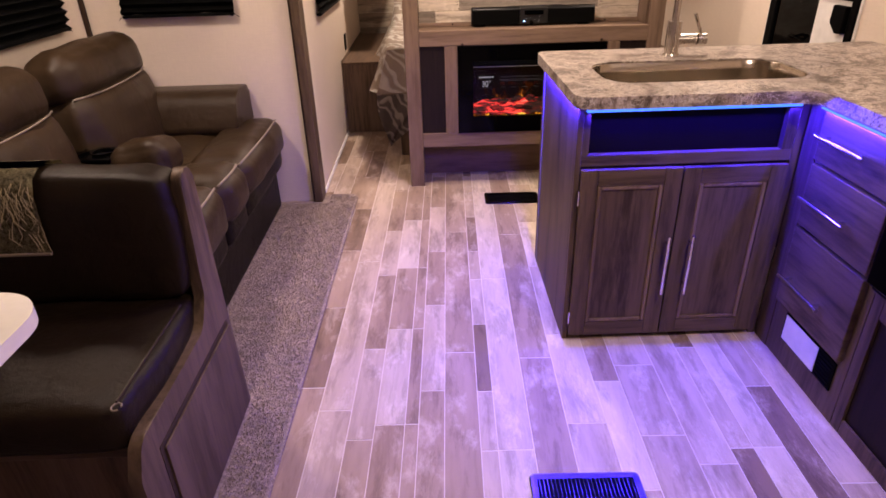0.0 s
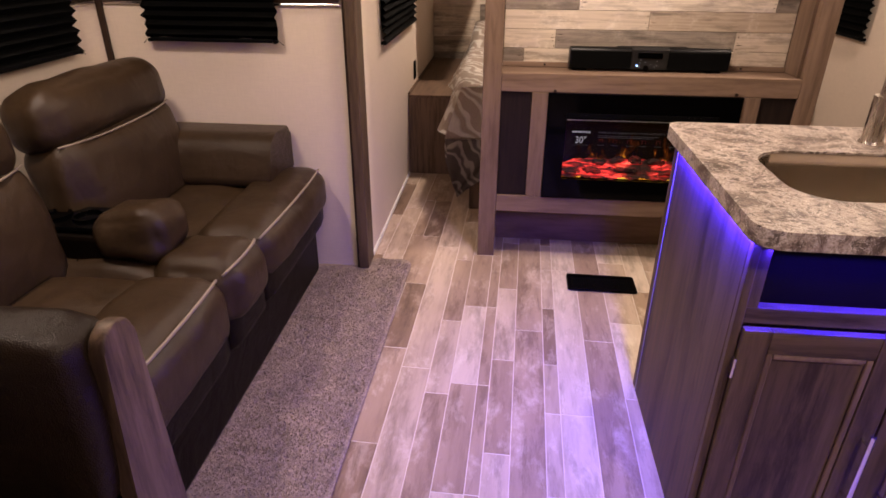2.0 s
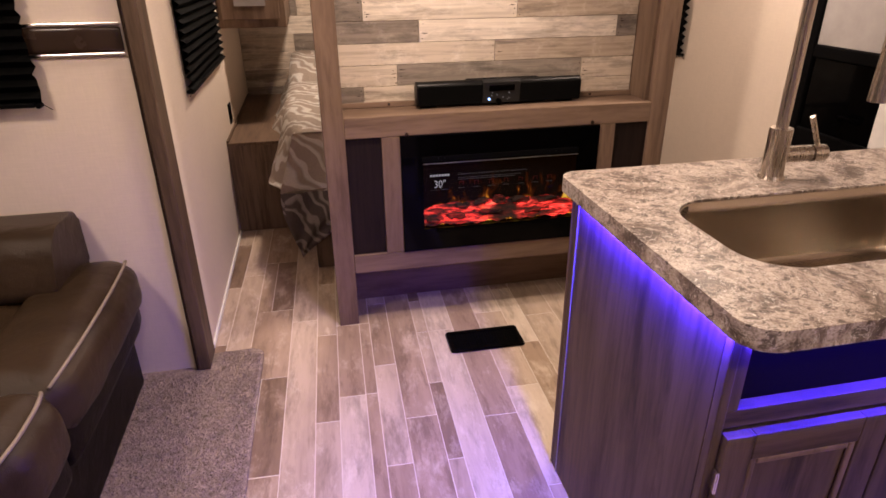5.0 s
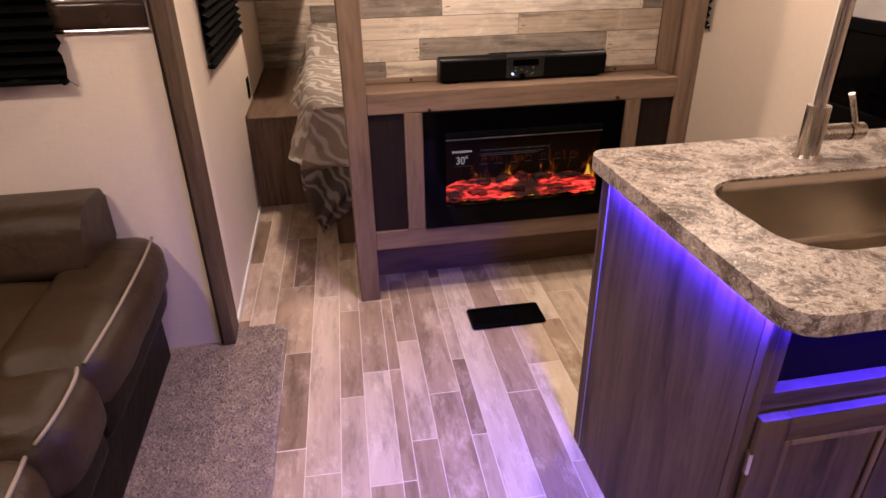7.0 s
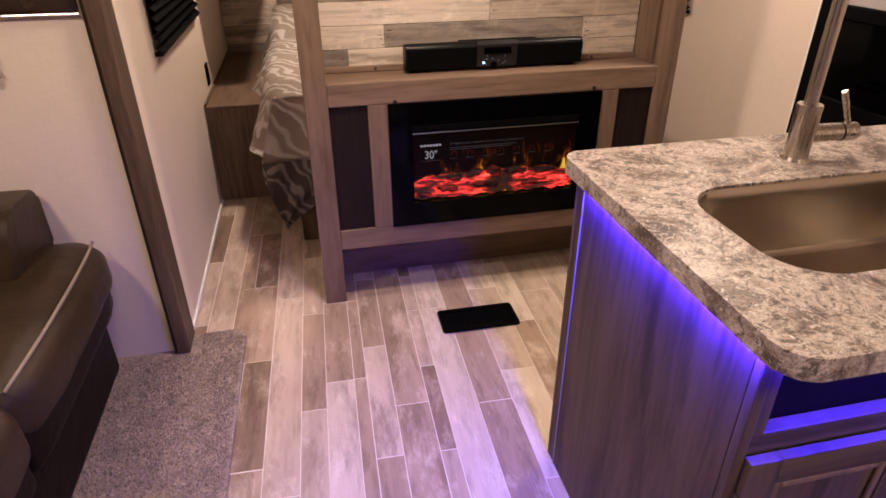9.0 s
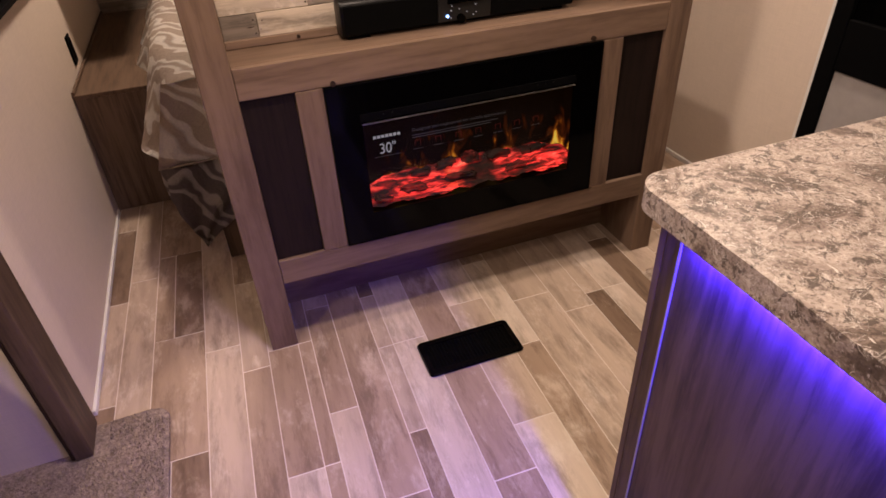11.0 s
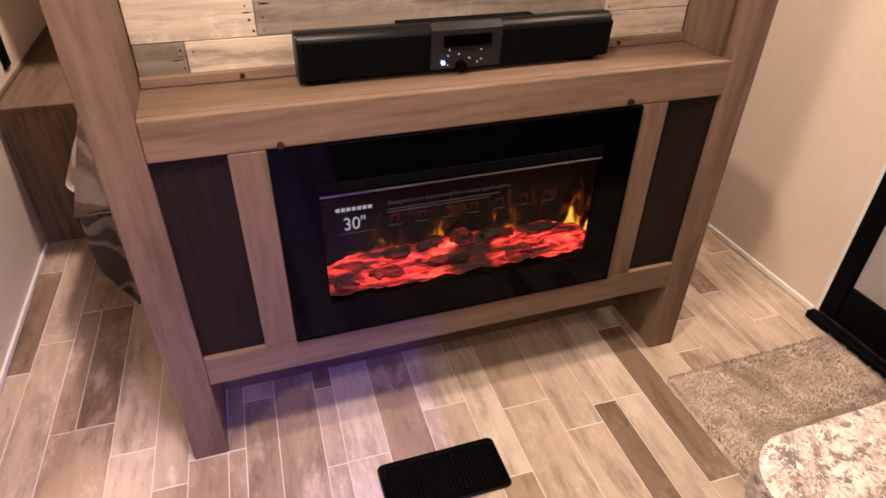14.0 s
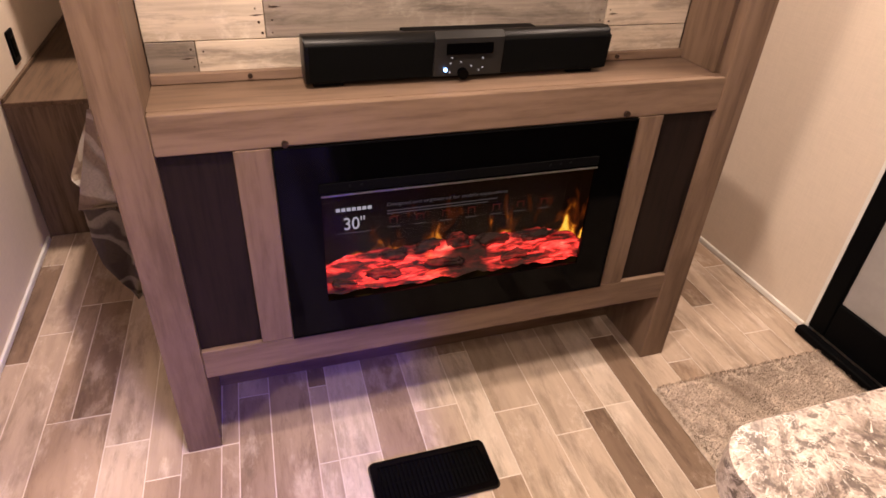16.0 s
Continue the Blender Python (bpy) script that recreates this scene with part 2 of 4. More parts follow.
CAB = wood("cabinet_wood_upright", (0.050, 0.0315, 0.0175), (0.138, 0.093, 0.067), (17, 17, 1.3), 0.45, 0.45, None, (0.026, 0.016, 0.012), (14, 14, 1.6))
CAB_X = wood("cabinet_wood_level", (0.050, 0.0315, 0.0175), (0.138, 0.093, 0.067), (1.3, 1.3, 17), 0.45, 0.45, None, (0.026, 0.016, 0.012), (1.6, 1.6, 14))
DARKPANEL = wood("dark_stained_panel", (0.002, 0.0011, 0.0009), (0.020, 0.0115, 0.009), (30, 30, 2), 0.6)
# near-black base puts the recess's shade into the colour, beside the blue strip
NICHE = plain("darkened_niche_panel", (0.005, 0.0035, 0.003), 0.45, spec=0.06)
NSTAND = wood("nightstand_wood", (0.075, 0.047, 0.031), (0.17, 0.113, 0.077), (20, 1.4, 20), 0.5, 0.6)
BOARDS = [wood("pallet_board_%d" % k, d, l, (0.9, 30, 26), 0.6, 0.45, w, st, (3.2, 9, 17)) for k, (d, l, w, st) in enumerate([
    ((0.44, 0.352, 0.265), (0.68, 0.585, 0.47), (0.78, 0.70, 0.60), (0.23, 0.19, 0.155)), ((0.32, 0.247, 0.18), (0.53, 0.435, 0.335), (0.64, 0.55, 0.445), (0.15, 0.12, 0.098)), ((0.14, 0.112, 0.09), (0.30, 0.25, 0.205), (0.42, 0.37, 0.31), (0.09, 0.075, 0.063)), ((0.55, 0.46, 0.36), (0.78, 0.69, 0.58), (0.84, 0.77, 0.67), (0.30, 0.25, 0.20))])]
KNOT = plain("knot_hole", (0.035, 0.02, 0.014), 0.8)
LEATHER = leather("brown_leather", (0.0315, 0.0192, 0.0104), 0.21)
LEATHER_BENCH = leather("espresso_leather", (0.0145, 0.0090, 0.0056), 0.11)
# brown leather with the shade under and between the cushions put in its colour
LEATHER_SHADED = leather("shaded_leather", (0.0055, 0.0036, 0.0026), 0.09)
PIPING = plain("pale_piping", (0.24, 0.195, 0.155), 0.5)
WALL = paper_wall("beige_wallpaper", (0.70, 0.598, 0.498))
CEILING = plain("ceiling_white", (0.60, 0.57, 0.53), 0.7)
CARPET = carpet_mat("taupe_carpet", (0.19, 0.153, 0.138), (0.50, 0.425, 0.385))
RUG = carpet_mat("mottled_rug", (0.33, 0.272, 0.225), (0.76, 0.66, 0.57), (0.25, 0.192, 0.148))
BLACK = plain("black_plastic", (0.003, 0.003, 0.0033), 0.5, spec=0.03)
BARGLOSS = plain("satin_black_case", (0.003, 0.0028, 0.0027), 0.36, spec=0.16)
VENTBLACK = plain("glossy_black_enamel", (0.002, 0.002, 0.0022), 0.14, spec=0.35)
BLACKGLOSS = plain("black_glass", (0.0008, 0.0008, 0.001), 0.07, 0.0, 0.05, spec=0.08)
BLIND = plain("black_blind", (0.0035, 0.0035, 0.0035), 0.8, 0.0, 0.3, 40, spec=0.1)
TRIMDARK = plain("dark_trim", (0.03, 0.018, 0.012), 0.45)
BAND = plain("bronze_band", (0.030, 0.018, 0.012), 0.26, spec=0.3)
CHROME = brushed("bright_metal", (0.75, 0.72, 0.69), (40, 40, 2), 0.2)
NICKEL = brushed("brushed_nickel", (0.50, 0.45, 0.40), (60, 60, 2), 0.28)
STEEL = brushed("sink_steel", (0.42, 0.365, 0.305), (46, 46, 1.2), 0.22, 0.03, 0.05)
STONE = laminate("granite_laminate")
WHITE = plain("white_paint", (0.75, 0.73, 0.70), 0.4)
TABLETOP = plain("table_laminate", (0.72, 0.68, 0.62), 0.3)
GREYPANEL = plain("grey_door_panel", (0.34, 0.32, 0.31), 0.5)
SPREAD = spread_mat("bedspread_print", (0.60, 0.50, 0.41), (0.96, 0.91, 0.84), 2.6)
SPREAD_BACK = spread_mat("bedspread_reverse", (0.17, 0.142, 0.13), (0.46, 0.41, 0.37), 3.4)
MATTRESS = plain("mattress_ticking", (0.5, 0.47, 0.43), 0.85)
RUNNER = carpet_mat("woven_runner", (0.10, 0.085, 0.05), (0.42, 0.38, 0.27))
FLAMESCREEN = flame_screen("flame_screen")
EMBER = ember_mat("glowing_embers", 2.2)
CHAR = ember_mat("smouldering_log", 0.30)
# printed marks: brightness put in as emission, though print is no lamp
INK = glow("self_lit_white_print", (0.62, 0.60, 0.66), 0.42)
INKDIM = glow("self_lit_dim_print", (0.26, 0.25, 0.27), 0.07)
ICONRED = glow("self_lit_red_print", (0.22, 0.014, 0.012), 0.10)
GLASS = glass_mat("clear_glass")
LEDBLUE = glow("led_strip", (0.05, 0.16, 1.0), 2.4)
LEDDOT = glow("led_dot", (0.25, 0.45, 1.0), 6.0)
LAMPGLOW = glow("lamp_diffuser", WARM, 6.0)
NIGHT = plain("night_glass", (0.01, 0.01, 0.012), 0.08)


# ---- mesh helpers ----
def link_mesh(name, bm, material, smooth=None):
    bmesh.ops.recalc_face_normals(bm, faces=bm.faces)
    me = bpy.data.meshes.new(name)
    bm.to_mesh(me)
    bm.free()
    me.materials.append(material)
    ob = new(name, me)
    if smooth:
        me.shade_smooth()
        if smooth < 180:
            me.set_sharp_from_angle(angle=radians(smooth))
    return ob


def part(name, bm, material, parent, label="", smooth=None):
    ob = link_mesh(name, bm, material, smooth)
    ob.parent = parent
    if parent is not None and parent.parent is not None:
        ob.matrix_parent_inverse = Matrix()
    if label:
        ob["label"] = label
    return ob


def thing(name, label, category, kind="", group=""):
    return tagged(new(name), label, category, group, kind)


def solid(name, bm, material, label, category, kind="", group="", smooth=None):
    return tagged(link_mesh(name, bm, material, smooth), label, category, group, kind)


def box(x0, x1, y0, y1, z0, z1, bevel=0.0, seg=2, bm=None):
    bm = bm or bmesh.new()
    m = Matrix.Translation(((x0 + x1) / 2, (y0 + y1) / 2, (z0 + z1) / 2)) @ Matrix.Diagonal((x1 - x0, y1 - y0, z1 - z0, 1))
    made = bmesh.ops.create_cube(bm, size=1, matrix=m)["verts"]
    if bevel:
        edges = list({e for v in made for e in v.link_edges})
        bmesh.ops.bevel(bm, geom=edges, offset=bevel, segments=seg, affect="EDGES", profile=0.5)
    return bm


def rod(p, q, r, seg=14, bm=None, r2=None):
    bm = bm or bmesh.new()
    p, q = Vector(p), Vector(q)
    m = Matrix.Translation((p + q) / 2) @ (q - p).to_track_quat("Z", "Y").to_matrix().to_4x4()
    bmesh.ops.create_cone(bm, cap_ends=True, segments=seg, radius1=r, radius2=r if r2 is None else r2, depth=(q - p).length, matrix=m)
    return bm


def tube(points, r, seg=10, bm=None):
    """A round tube along points."""
    bm = bm or bmesh.new()
    pts = [Vector(p) for p in points]
    rings, side = [], None
    for i, p in enumerate(pts):
        d = (pts[min(i + 1, len(pts) - 1)] - pts[max(i - 1, 0)]).normalized()
        side = (side - d * side.dot(d)).normalized() if side else d.orthogonal().normalized()
        up = d.cross(side)
        rings.append([bm.verts.new(p + r * (math.cos(a) * side + math.sin(a) * up)) for a in [2 * math.pi * k / seg for k in range(seg)]])
    for a, b in zip(rings, rings[1:]):
        for k in range(seg):
            bm.faces.new((a[k], a[(k + 1) % seg], b[(k + 1) % seg], b[k]))
    bm.faces.new(rings[0])
    bm.faces.new(rings[-1])
    return bm


def soft(x0, x1, y0, y1, z0, z1, r, puff=0.0, cuts=10, m=None, wrinkle=0.0):
    """A cushion: a box with round edges and a swollen middle."""
    bm = bmesh.new()
    bmesh.ops.create_cube(bm, size=2)
    bmesh.ops.subdivide_edges(bm, edges=bm.edges[:], cuts=cuts, use_grid_fill=True)
    h = Vector(((x1 - x0) / 2, (y1 - y0) / 2, (z1 - z0) / 2))
    c = Vector(((x0 + x1) / 2, (y0 + y1) / 2, (z0 + z1) / 2))
    for v in bm.verts:
        u = v.co.copy()
        p = Vector([u[i] * h[i] for i in range(3)])
        core = Vector([max(-h[i] + r, min(h[i] - r, p[i])) for i in range(3)])
        d = p - core
        p = core + d.normalized() * r if d.length > 1e-9 else p
        for i in range(3):
            j, k = (i + 1) % 3, (i + 2) % 3
            if abs(u[i]) > 0.999:
                p[i] += math.copysign(puff * (1 - u[j] ** 2) * (1 - u[k] ** 2), u[i])
        if wrinkle:
            p += Vector(noise.noise_vector(p * 9)) * wrinkle
        v.co = p + c
    if m is not None:
        bm.transform(m)
    return bm


def prism(outline, axis, a, b, bevel=0.0, seg=2, bm=None):
    """A flat outline, pushed from a to b along an axis. The outline's two numbers are the other axes in order."""
    bm = bm or bmesh.new()

    def at(p, w):
        q = list(p)
        q.insert("xyz".index(axis), w)
        return q

    lo, hi = [bm.verts.new(at(p, a)) for p in outline], [bm.verts.new(at(p, b)) for p in outline]
    n = len(outline)
    for k in range(n):
        bm.faces.new((lo[k], lo[(k + 1) % n], hi[(k + 1) % n], hi[k]))
    caps = [bm.faces.new(lo), bm.faces.new(hi)]
    if bevel:
        bmesh.ops.bevel(bm, geom=list({e for f in caps for e in f.edges}), offset=bevel, segments=seg, affect="EDGES", profile=0.5)
    return bm


def round_outline(points, radii, seg=8):
    """A closed outline with its corners rounded."""
    out, n = [], len(points)
    for k in range(n):
        p, a, b = Vector(points[k]), Vector(points[k - 1]), Vector(points[(k + 1) % n])
        r = radii[k] if isinstance(radii, (list, tuple)) else radii
        if not r:
            out.append(tuple(p))
            continue
        da, db = (a - p).normalized(), (b - p).normalized()
        half = da.angle(db) / 2
        cut = r / math.tan(half)
        c = p + (da + db).normalized() * (r / math.sin(half))
        s, e = p + da * cut - c, p + db * cut - c
        turn = s.angle_signed(e)
        for i in range(seg + 1):
            v = s.copy()
            v.rotate(Matrix.Rotation(-turn * i / seg, 2))
            out.append(tuple(c + v))
    return out


def rect(x0, x1, y0, y1):
    return [(x0, y0), (x1, y0), (x1, y1), (x0, y1)]


def lettering(name, text, size, place, material, parent, width=None):
    """Built-in font, standing in the x-z plane and read from the -y side."""
    cu = bpy.data.curves.new(name, "FONT")
    cu.body, cu.size, cu.extrude = text, size, 0.0003
    tmp = bpy.data.objects.new(name, cu)
    me = bpy.data.meshes.new_from_object(tmp)
    bpy.data.objects.remove(tmp)
    me.materials.clear()
    me.materials.append(material)
    ob = new(name, me)
    ob.parent = parent
    k = width / max(v.co.x for v in me.vertices) if width else 1.0
    me.transform(Matrix.Translation(place) @ Matrix.Rotation(radians(90), 4, "X") @ Matrix.Diagonal((k, 1, 1, 1)))
    return ob


# ---- the shell ----
LEFT, SLIDE, RIGHT, BACK, HEAD = 0.935, -0.09, 3.34, -1.2, 6.6
END = 3.90


def wall_with_hole(name, axis, a, b, lo, hi, hole, label):
    """A wall from a to b along its thickness axis, lo to hi along the other, with a window hole (u0, u1, z0, z1)."""
    u0, u1, z0, z1 = hole
    bm = bmesh.new()
    for p0, p1, q0, q1 in ((lo, u0, 0, CEIL), (u1, hi, 0, CEIL), (u0, u1, 0, z0), (u0, u1, z1, CEIL)):
        box(a, b, p0, p1, q0, q1, bm=bm) if axis == "x" else box(p0, p1, a, b, q0, q1, bm=bm)
    bmesh.ops.remove_doubles(bm, verts=bm.verts[:], dist=0.0005)
    return solid(name, bm, WALL, label, "wall", "structure")


wall_with_hole("wall_left", "x", LEFT - 0.05, LEFT, 4.0, HEAD, (4.47, 5.38, 0.98, 1.62), "beige papered wall beside the bed with a blinded window")
wall_with_hole("wall_slide_end", "y", END, END + 0.05, SLIDE - 0.05, 0.9085, (0.15, 0.61, 1.06, 1.62), "beige papered end wall of the slide-out")
wall_with_hole("wall_slide_side", "x", SLIDE - 0.05, SLIDE, BACK, END, (2.30, 3.62, 1.05, 1.62), "pale papered outer wall of the slide-out")
solid("wall_right", box(RIGHT, RIGHT + 0.05, BACK, 3.345, 0, CEIL), WALL, "beige papered wall behind the kitchen worktop", "wall", "structure")
wall_with_hole("wall_right_bedroom", "x", RIGHT, RIGHT + 0.05, 4.075, HEAD, (4.94, 5.8, 0.98, 1.62), "beige papered wall between entry and bedroom")
solid("wall_over_door", box(RIGHT, RIGHT + 0.05, 3.345, 4.075, 1.93, CEIL), WALL, "beige wall strip above the entry door", "wall", "structure")
solid("wall_back", box(SLIDE - 0.05, RIGHT + 0.05, BACK - 0.05, BACK, 0, CEIL), WALL, "beige papered wall closing the trailer", "wall", "structure")
solid("wall_head", box(LEFT - 0.05, RIGHT + 0.05, HEAD + 0.02, HEAD + 0.07, 0, CEIL), WALL, "wall behind the bed clad with pallet boards", "wall", "structure")
solid("ceiling", box(SLIDE - 0.05, RIGHT + 0.05, BACK - 0.05, HEAD + 0.07, CEIL + 0.002, CEIL + 0.05), CEILING, "plain white trailer ceiling", "ceiling", "structure")


def baseboard(x0, x1, y0, y1):
    solid("baseboard", box(x0, x1, y0, y1, 0.002, 0.022, 0.003), WHITE, "thin white trim along the foot of the wall", "baseboard", "structure")


baseboard(LEFT, LEFT + 0.010, 4.03, 5.2)
baseboard(RIGHT - 0.010, RIGHT, 4.08, 5.2)

# slide-out fascia board with its dark seal
fascia = thing("slide_trim", "tall wood-grain trim board at the slide-out's edge", "trim", "structure")
part("board", box(0.909, 0.952, 3.872, 3.992, 0.016, CEIL, 0.005), CAB, fascia)
part("seal", box(0.9005, 0.9085, 3.876, 3.899, 0.016, CEIL, 0.002), TRIMDARK, fascia, "dark brown seal strip")
corner = solid("corner_trim", box(SLIDE, SLIDE + 0.022, END - 0.022, END - 0.001, 0.05, CEIL, 0.004), TRIMDARK, "dark brown strip in the slide-out's corner", "trim", "structure")


def wall_band(name, m, length):
    t = thing(name, "dark bronze padded band with bright edges along the wall", "trim", "structure")
    part("band", soft(0, length, -0.014, 0, 1.145, 1.217, 0.007, 0.0, 6), BAND, t, smooth=60)
    for z in (1.139, 1.223):
        part("edge_strip", box(0, length, -0.010, 0, z - 0.005, z + 0.005, 0.002), CHROME, t, "bright metal edge")
    t.matrix_world = m
    return t


wall_band("wall_band", pose(SLIDE + 0.024, END - 0.001, 0), 0.957)
wall_band("wall_band", pose(SLIDE + 0.001, 1.0, 0, 0, 0, 90), 2.87)


def pleated_blind(name, m, width, top, bottom, label):
    """A black pleated shade hanging in front of a window, its folds ragged at the ends."""
    t = thing(name, label, "window blind")
    rnd = random.Random(int(width * 1000))
    bm = bmesh.new()
    rows = int((top - bottom) / 0.017)
    pts = []
    for k in range(rows + 1):
        z = top + (bottom - top) * k / rows
        y = -0.012 - (0.022 if k % 2 else 0.0)
        d = [rnd.uniform(-0.007, 0.007) for _ in range(2)]
        sag = [0.0] * 9 if k < rows else [0.006 * math.sin(i * 1.3) for i in range(9)]
        pts.append([bm.verts.new((d[0] + (width + d[1] - d[0]) * i / 8, y, z + sag[i])) for i in range(9)])
    for a, b in zip(pts, pts[1:]):
        for i in range(8):
            bm.faces.new((a[i], a[i + 1], b[i + 1], b[i]))
    bmesh.ops.solidify(bm, geom=bm.faces[:], thickness=0.0015)
    part("pleats", bm, BLIND, t)
    part("bottom_rail", box(0.02, width - 0.02, -0.034, -0.010, bottom - 0.010, bottom + 0.004, 0.003), BLACK, t)
    part("head_rail", box(0, width, -0.036, -0.004, top, top + 0.025, 0.003), BLACK, t)
    for x, s in ((0.012, -1), (width - 0.012, 1)):
        part("hold_down", rod((x, -0.004, bottom - 0.006), (x, -0.030, bottom - 0.006), 0.008), BLACK, t)
        part("cord", tube([(x, -0.02, bottom), (x + s * 0.016, -0.022, bottom - 0.006), (x + s * 0.032, -0.018, bottom - 0.020)], 0.0012, 6), BLACK, t)
    t.matrix_world = m
    return t


def window(name, m, u0, u1, z0, z1):
    """Frame, sill and a dark pane in a wall hole; the room is on the -y side."""
    t = thing(name, "trailer window, dark with night outside, behind a blind", "window", "structure")
    for a in ((u0, u0 + 0.02, z0, z1), (u1 - 0.02, u1, z0, z1), (u0 + 0.02, u1 - 0.02, z0, z0 + 0.02), (u0 + 0.02, u1 - 0.02, z1 - 0.02, z1)):
        part("window_frame", box(a[0], a[1], 0.004, 0.03, a[2], a[3], 0.003), BLACK, t)
    part("pane", box(u0 + 0.021, u1 - 0.021, 0.014, 0.018, z0 + 0.021, z1 - 0.021), NIGHT, t)
    t.matrix_world = m
    return t


window("window_1", pose(LEFT, 0, 0, 0, 0, 90), 4.47, 5.38, 0.98, 1.62)
pleated_blind("pleated_blind", pose(LEFT + 0.001, 4.41, 0, 0, 0, 90), 1.03, 1.64, 0.935, "black pleated blind pulled down over the bedroom window")
window("window_2", pose(0, END, 0), 0.15, 0.61, 1.06, 1.62)
pleated_blind("pleated_blind", pose(0.11, END - 0.014, 0), 0.535, 1.66, 1.012, "black pleated blind pulled down on the slide-out's end wall")
window("window_3", pose(SLIDE, 0, 0, 0, 0, 90), 2.30, 3.62, 1.05, 1.62)
pleated_blind("pleated_blind", pose(SLIDE + 0.015, 2.24, 0, 0, 0, 90), 1.445, 1.66, 0.99, "black pleated blind pulled down behind the sofa")
window("window_4", pose(RIGHT, 0, 0, 0, 0, -90), -5.8, -4.94, 0.98, 1.62)
pleated_blind("pleated_blind", pose(RIGHT - 0.001, 5.86, 0, 0, 0, -90), 0.98, 1.64, 0.93, "black pleated blind pulled down on the entry side")

# fixture bodies added at the unseen lamps
for lx, ly, w in CEILING_LAMPS:
    t = thing("unseen_ceiling_light", "unseen round flat ceiling light with a warm white diffuser", "ceiling light", group="ceiling lights")
    part("rim", rod((0, 0, 0), (0, 0, -0.018), 0.125, 32), WHITE, t)
    part("diffuser", rod((0, 0, -0.018), (0, 0, -0.026), 0.11, 32), LAMPGLOW, t, "glowing warm white diffuser")
    t.location = (lx, ly, CEIL)


# ---- entry door ----
def entry_door():
    t = thing("door_1", "closed black-framed entry door with grey lower panel and window", "door", "structure")
    y0, y1, x = 3.36, 4.06, RIGHT
    part("door_backing", box(x + 0.012, x + 0.035, y0, y1, 0.03, 1.93), BLACK, t)
    for a, b in ((y0, y0 + 0.045), (y1 - 0.06, y1)):
        part("stile", box(x - 0.014, x + 0.010, a, b, 0.03, 1.93, 0.005), BLACK, t)
    for z0, z1 in ((0.03, 0.16), (0.60, 0.76), (1.03, 1.075), (1.70, 1.93)):
        part("rail", box(x - 0.012, x + 0.010, y0 + 0.046, y1 - 0.061, z0, z1, 0.004), BLACK, t)
    part("lower_panel", box(x - 0.002, x + 0.011, y0 + 0.046, y1 - 0.061, 0.161, 0.599, 0.002), GREYPANEL, t, "light grey lower door panel")
    part("window_pane", box(x - 0.002, x + 0.011, y0 + 0.046, y1 - 0.061, 1.076, 1.699, 0.002), GREYPANEL, t, "frosted grey door window")
    part("dark_panel", box(x - 0.001, x + 0.011, 3.655, y1 - 0.061, 0.761, 1.029, 0.002), BLACKGLOSS, t)
    part("latch_plate", box(x - 0.004, x + 0.011, y0 + 0.046, 3.654, 0.761, 1.029, 0.003), WHITE, t, "white latch panel")
    part("latch", prism(round_outline([(3.41, 0.90), (3.45, 0.90), (3.50, 0.94), (3.50, 1.01), (3.41, 1.01)], 0.006, 4), "x", x - 0.03, x - 0.005, 0.004), BLACK, t)
    part("handle", tube([(x - 0.004, 3.72, 0.83), (x - 0.03, 3.735, 0.845), (x - 0.03, 3.785, 0.845), (x - 0.004, 3.80, 0.83)], 0.007), BLACKGLOSS, t)
    part("threshold", box(x - 0.05, x - 0.016, y0, 4.07, 0.003, 0.03, 0.006), BLACK, t, "black step edge")
    for a, b in ((3.345, 3.358), (4.062, 4.075)):
        part("jamb", box(x - 0.006, x + 0.04, a, b, 0.0, 1.93), WHITE, t)


entry_door()


# ---- fireplace cabinet ----
def board_wall(parent, x0, x1, z0, rows, y, pitch, joints, tones, depth=0.010):
    """Pallet boards in level rows; each board is a piece."""
    rnd = random.Random(12)
    for r in range(rows):
        cuts = [x0] + [j for j in joints.get(r, []) if x0 < j < x1] + [x1]
        for k, (a, b) in enumerate(zip(cuts, cuts[1:])):
            tone = tones.get((r, k), (r * 2 + k * 3) % 4)
            ob = part("board", box(-(b - a) / 2 + 0.0007, (b - a) / 2 - 0.0007, -depth, 0, -pitch / 2 + 0.0008, pitch / 2 - 0.0008, 0.0012, 1), BOARDS[tone], parent)
            ob.location = ((a + b) / 2, y, z0 + (r + 0.5) * pitch)
            for e, s in ((a, 1), (b, -1)):
                if e not in (x0, x1):
                    for dz in (-0.024, -0.004, 0.021):
                        x, z, rad = e + s * rnd.uniform(0.006, 0.016), z0 + (r + 0.5) * pitch + dz + rnd.uniform(-0.005, 0.005), rnd.uniform(0.0012, 0.0028)
                        part("nail", rod((x, y - depth - 0.0006, z), (x, y - depth + 0.001, z), rad, 8), KNOT, parent)
                    if rnd.random() < 0.7:
                        x, z = e + s * rnd.uniform(0.012, 0.022), z0 + (r + 0.5) * pitch + rnd.uniform(-0.02, 0.02)
                        split = [(x - 0.012, z), (x, z + rnd.uniform(0.0012, 0.003)), (x + 0.014, z + 0.001), (x, z - 0.0012)]
                        part("split", prism(split, "y", y - depth - 0.0005, y - depth + 0.001), KNOT, parent, "dark split in the board end")


FY = 4.095  # plane of the fireplace cabinet's front
SHELF = 0.868


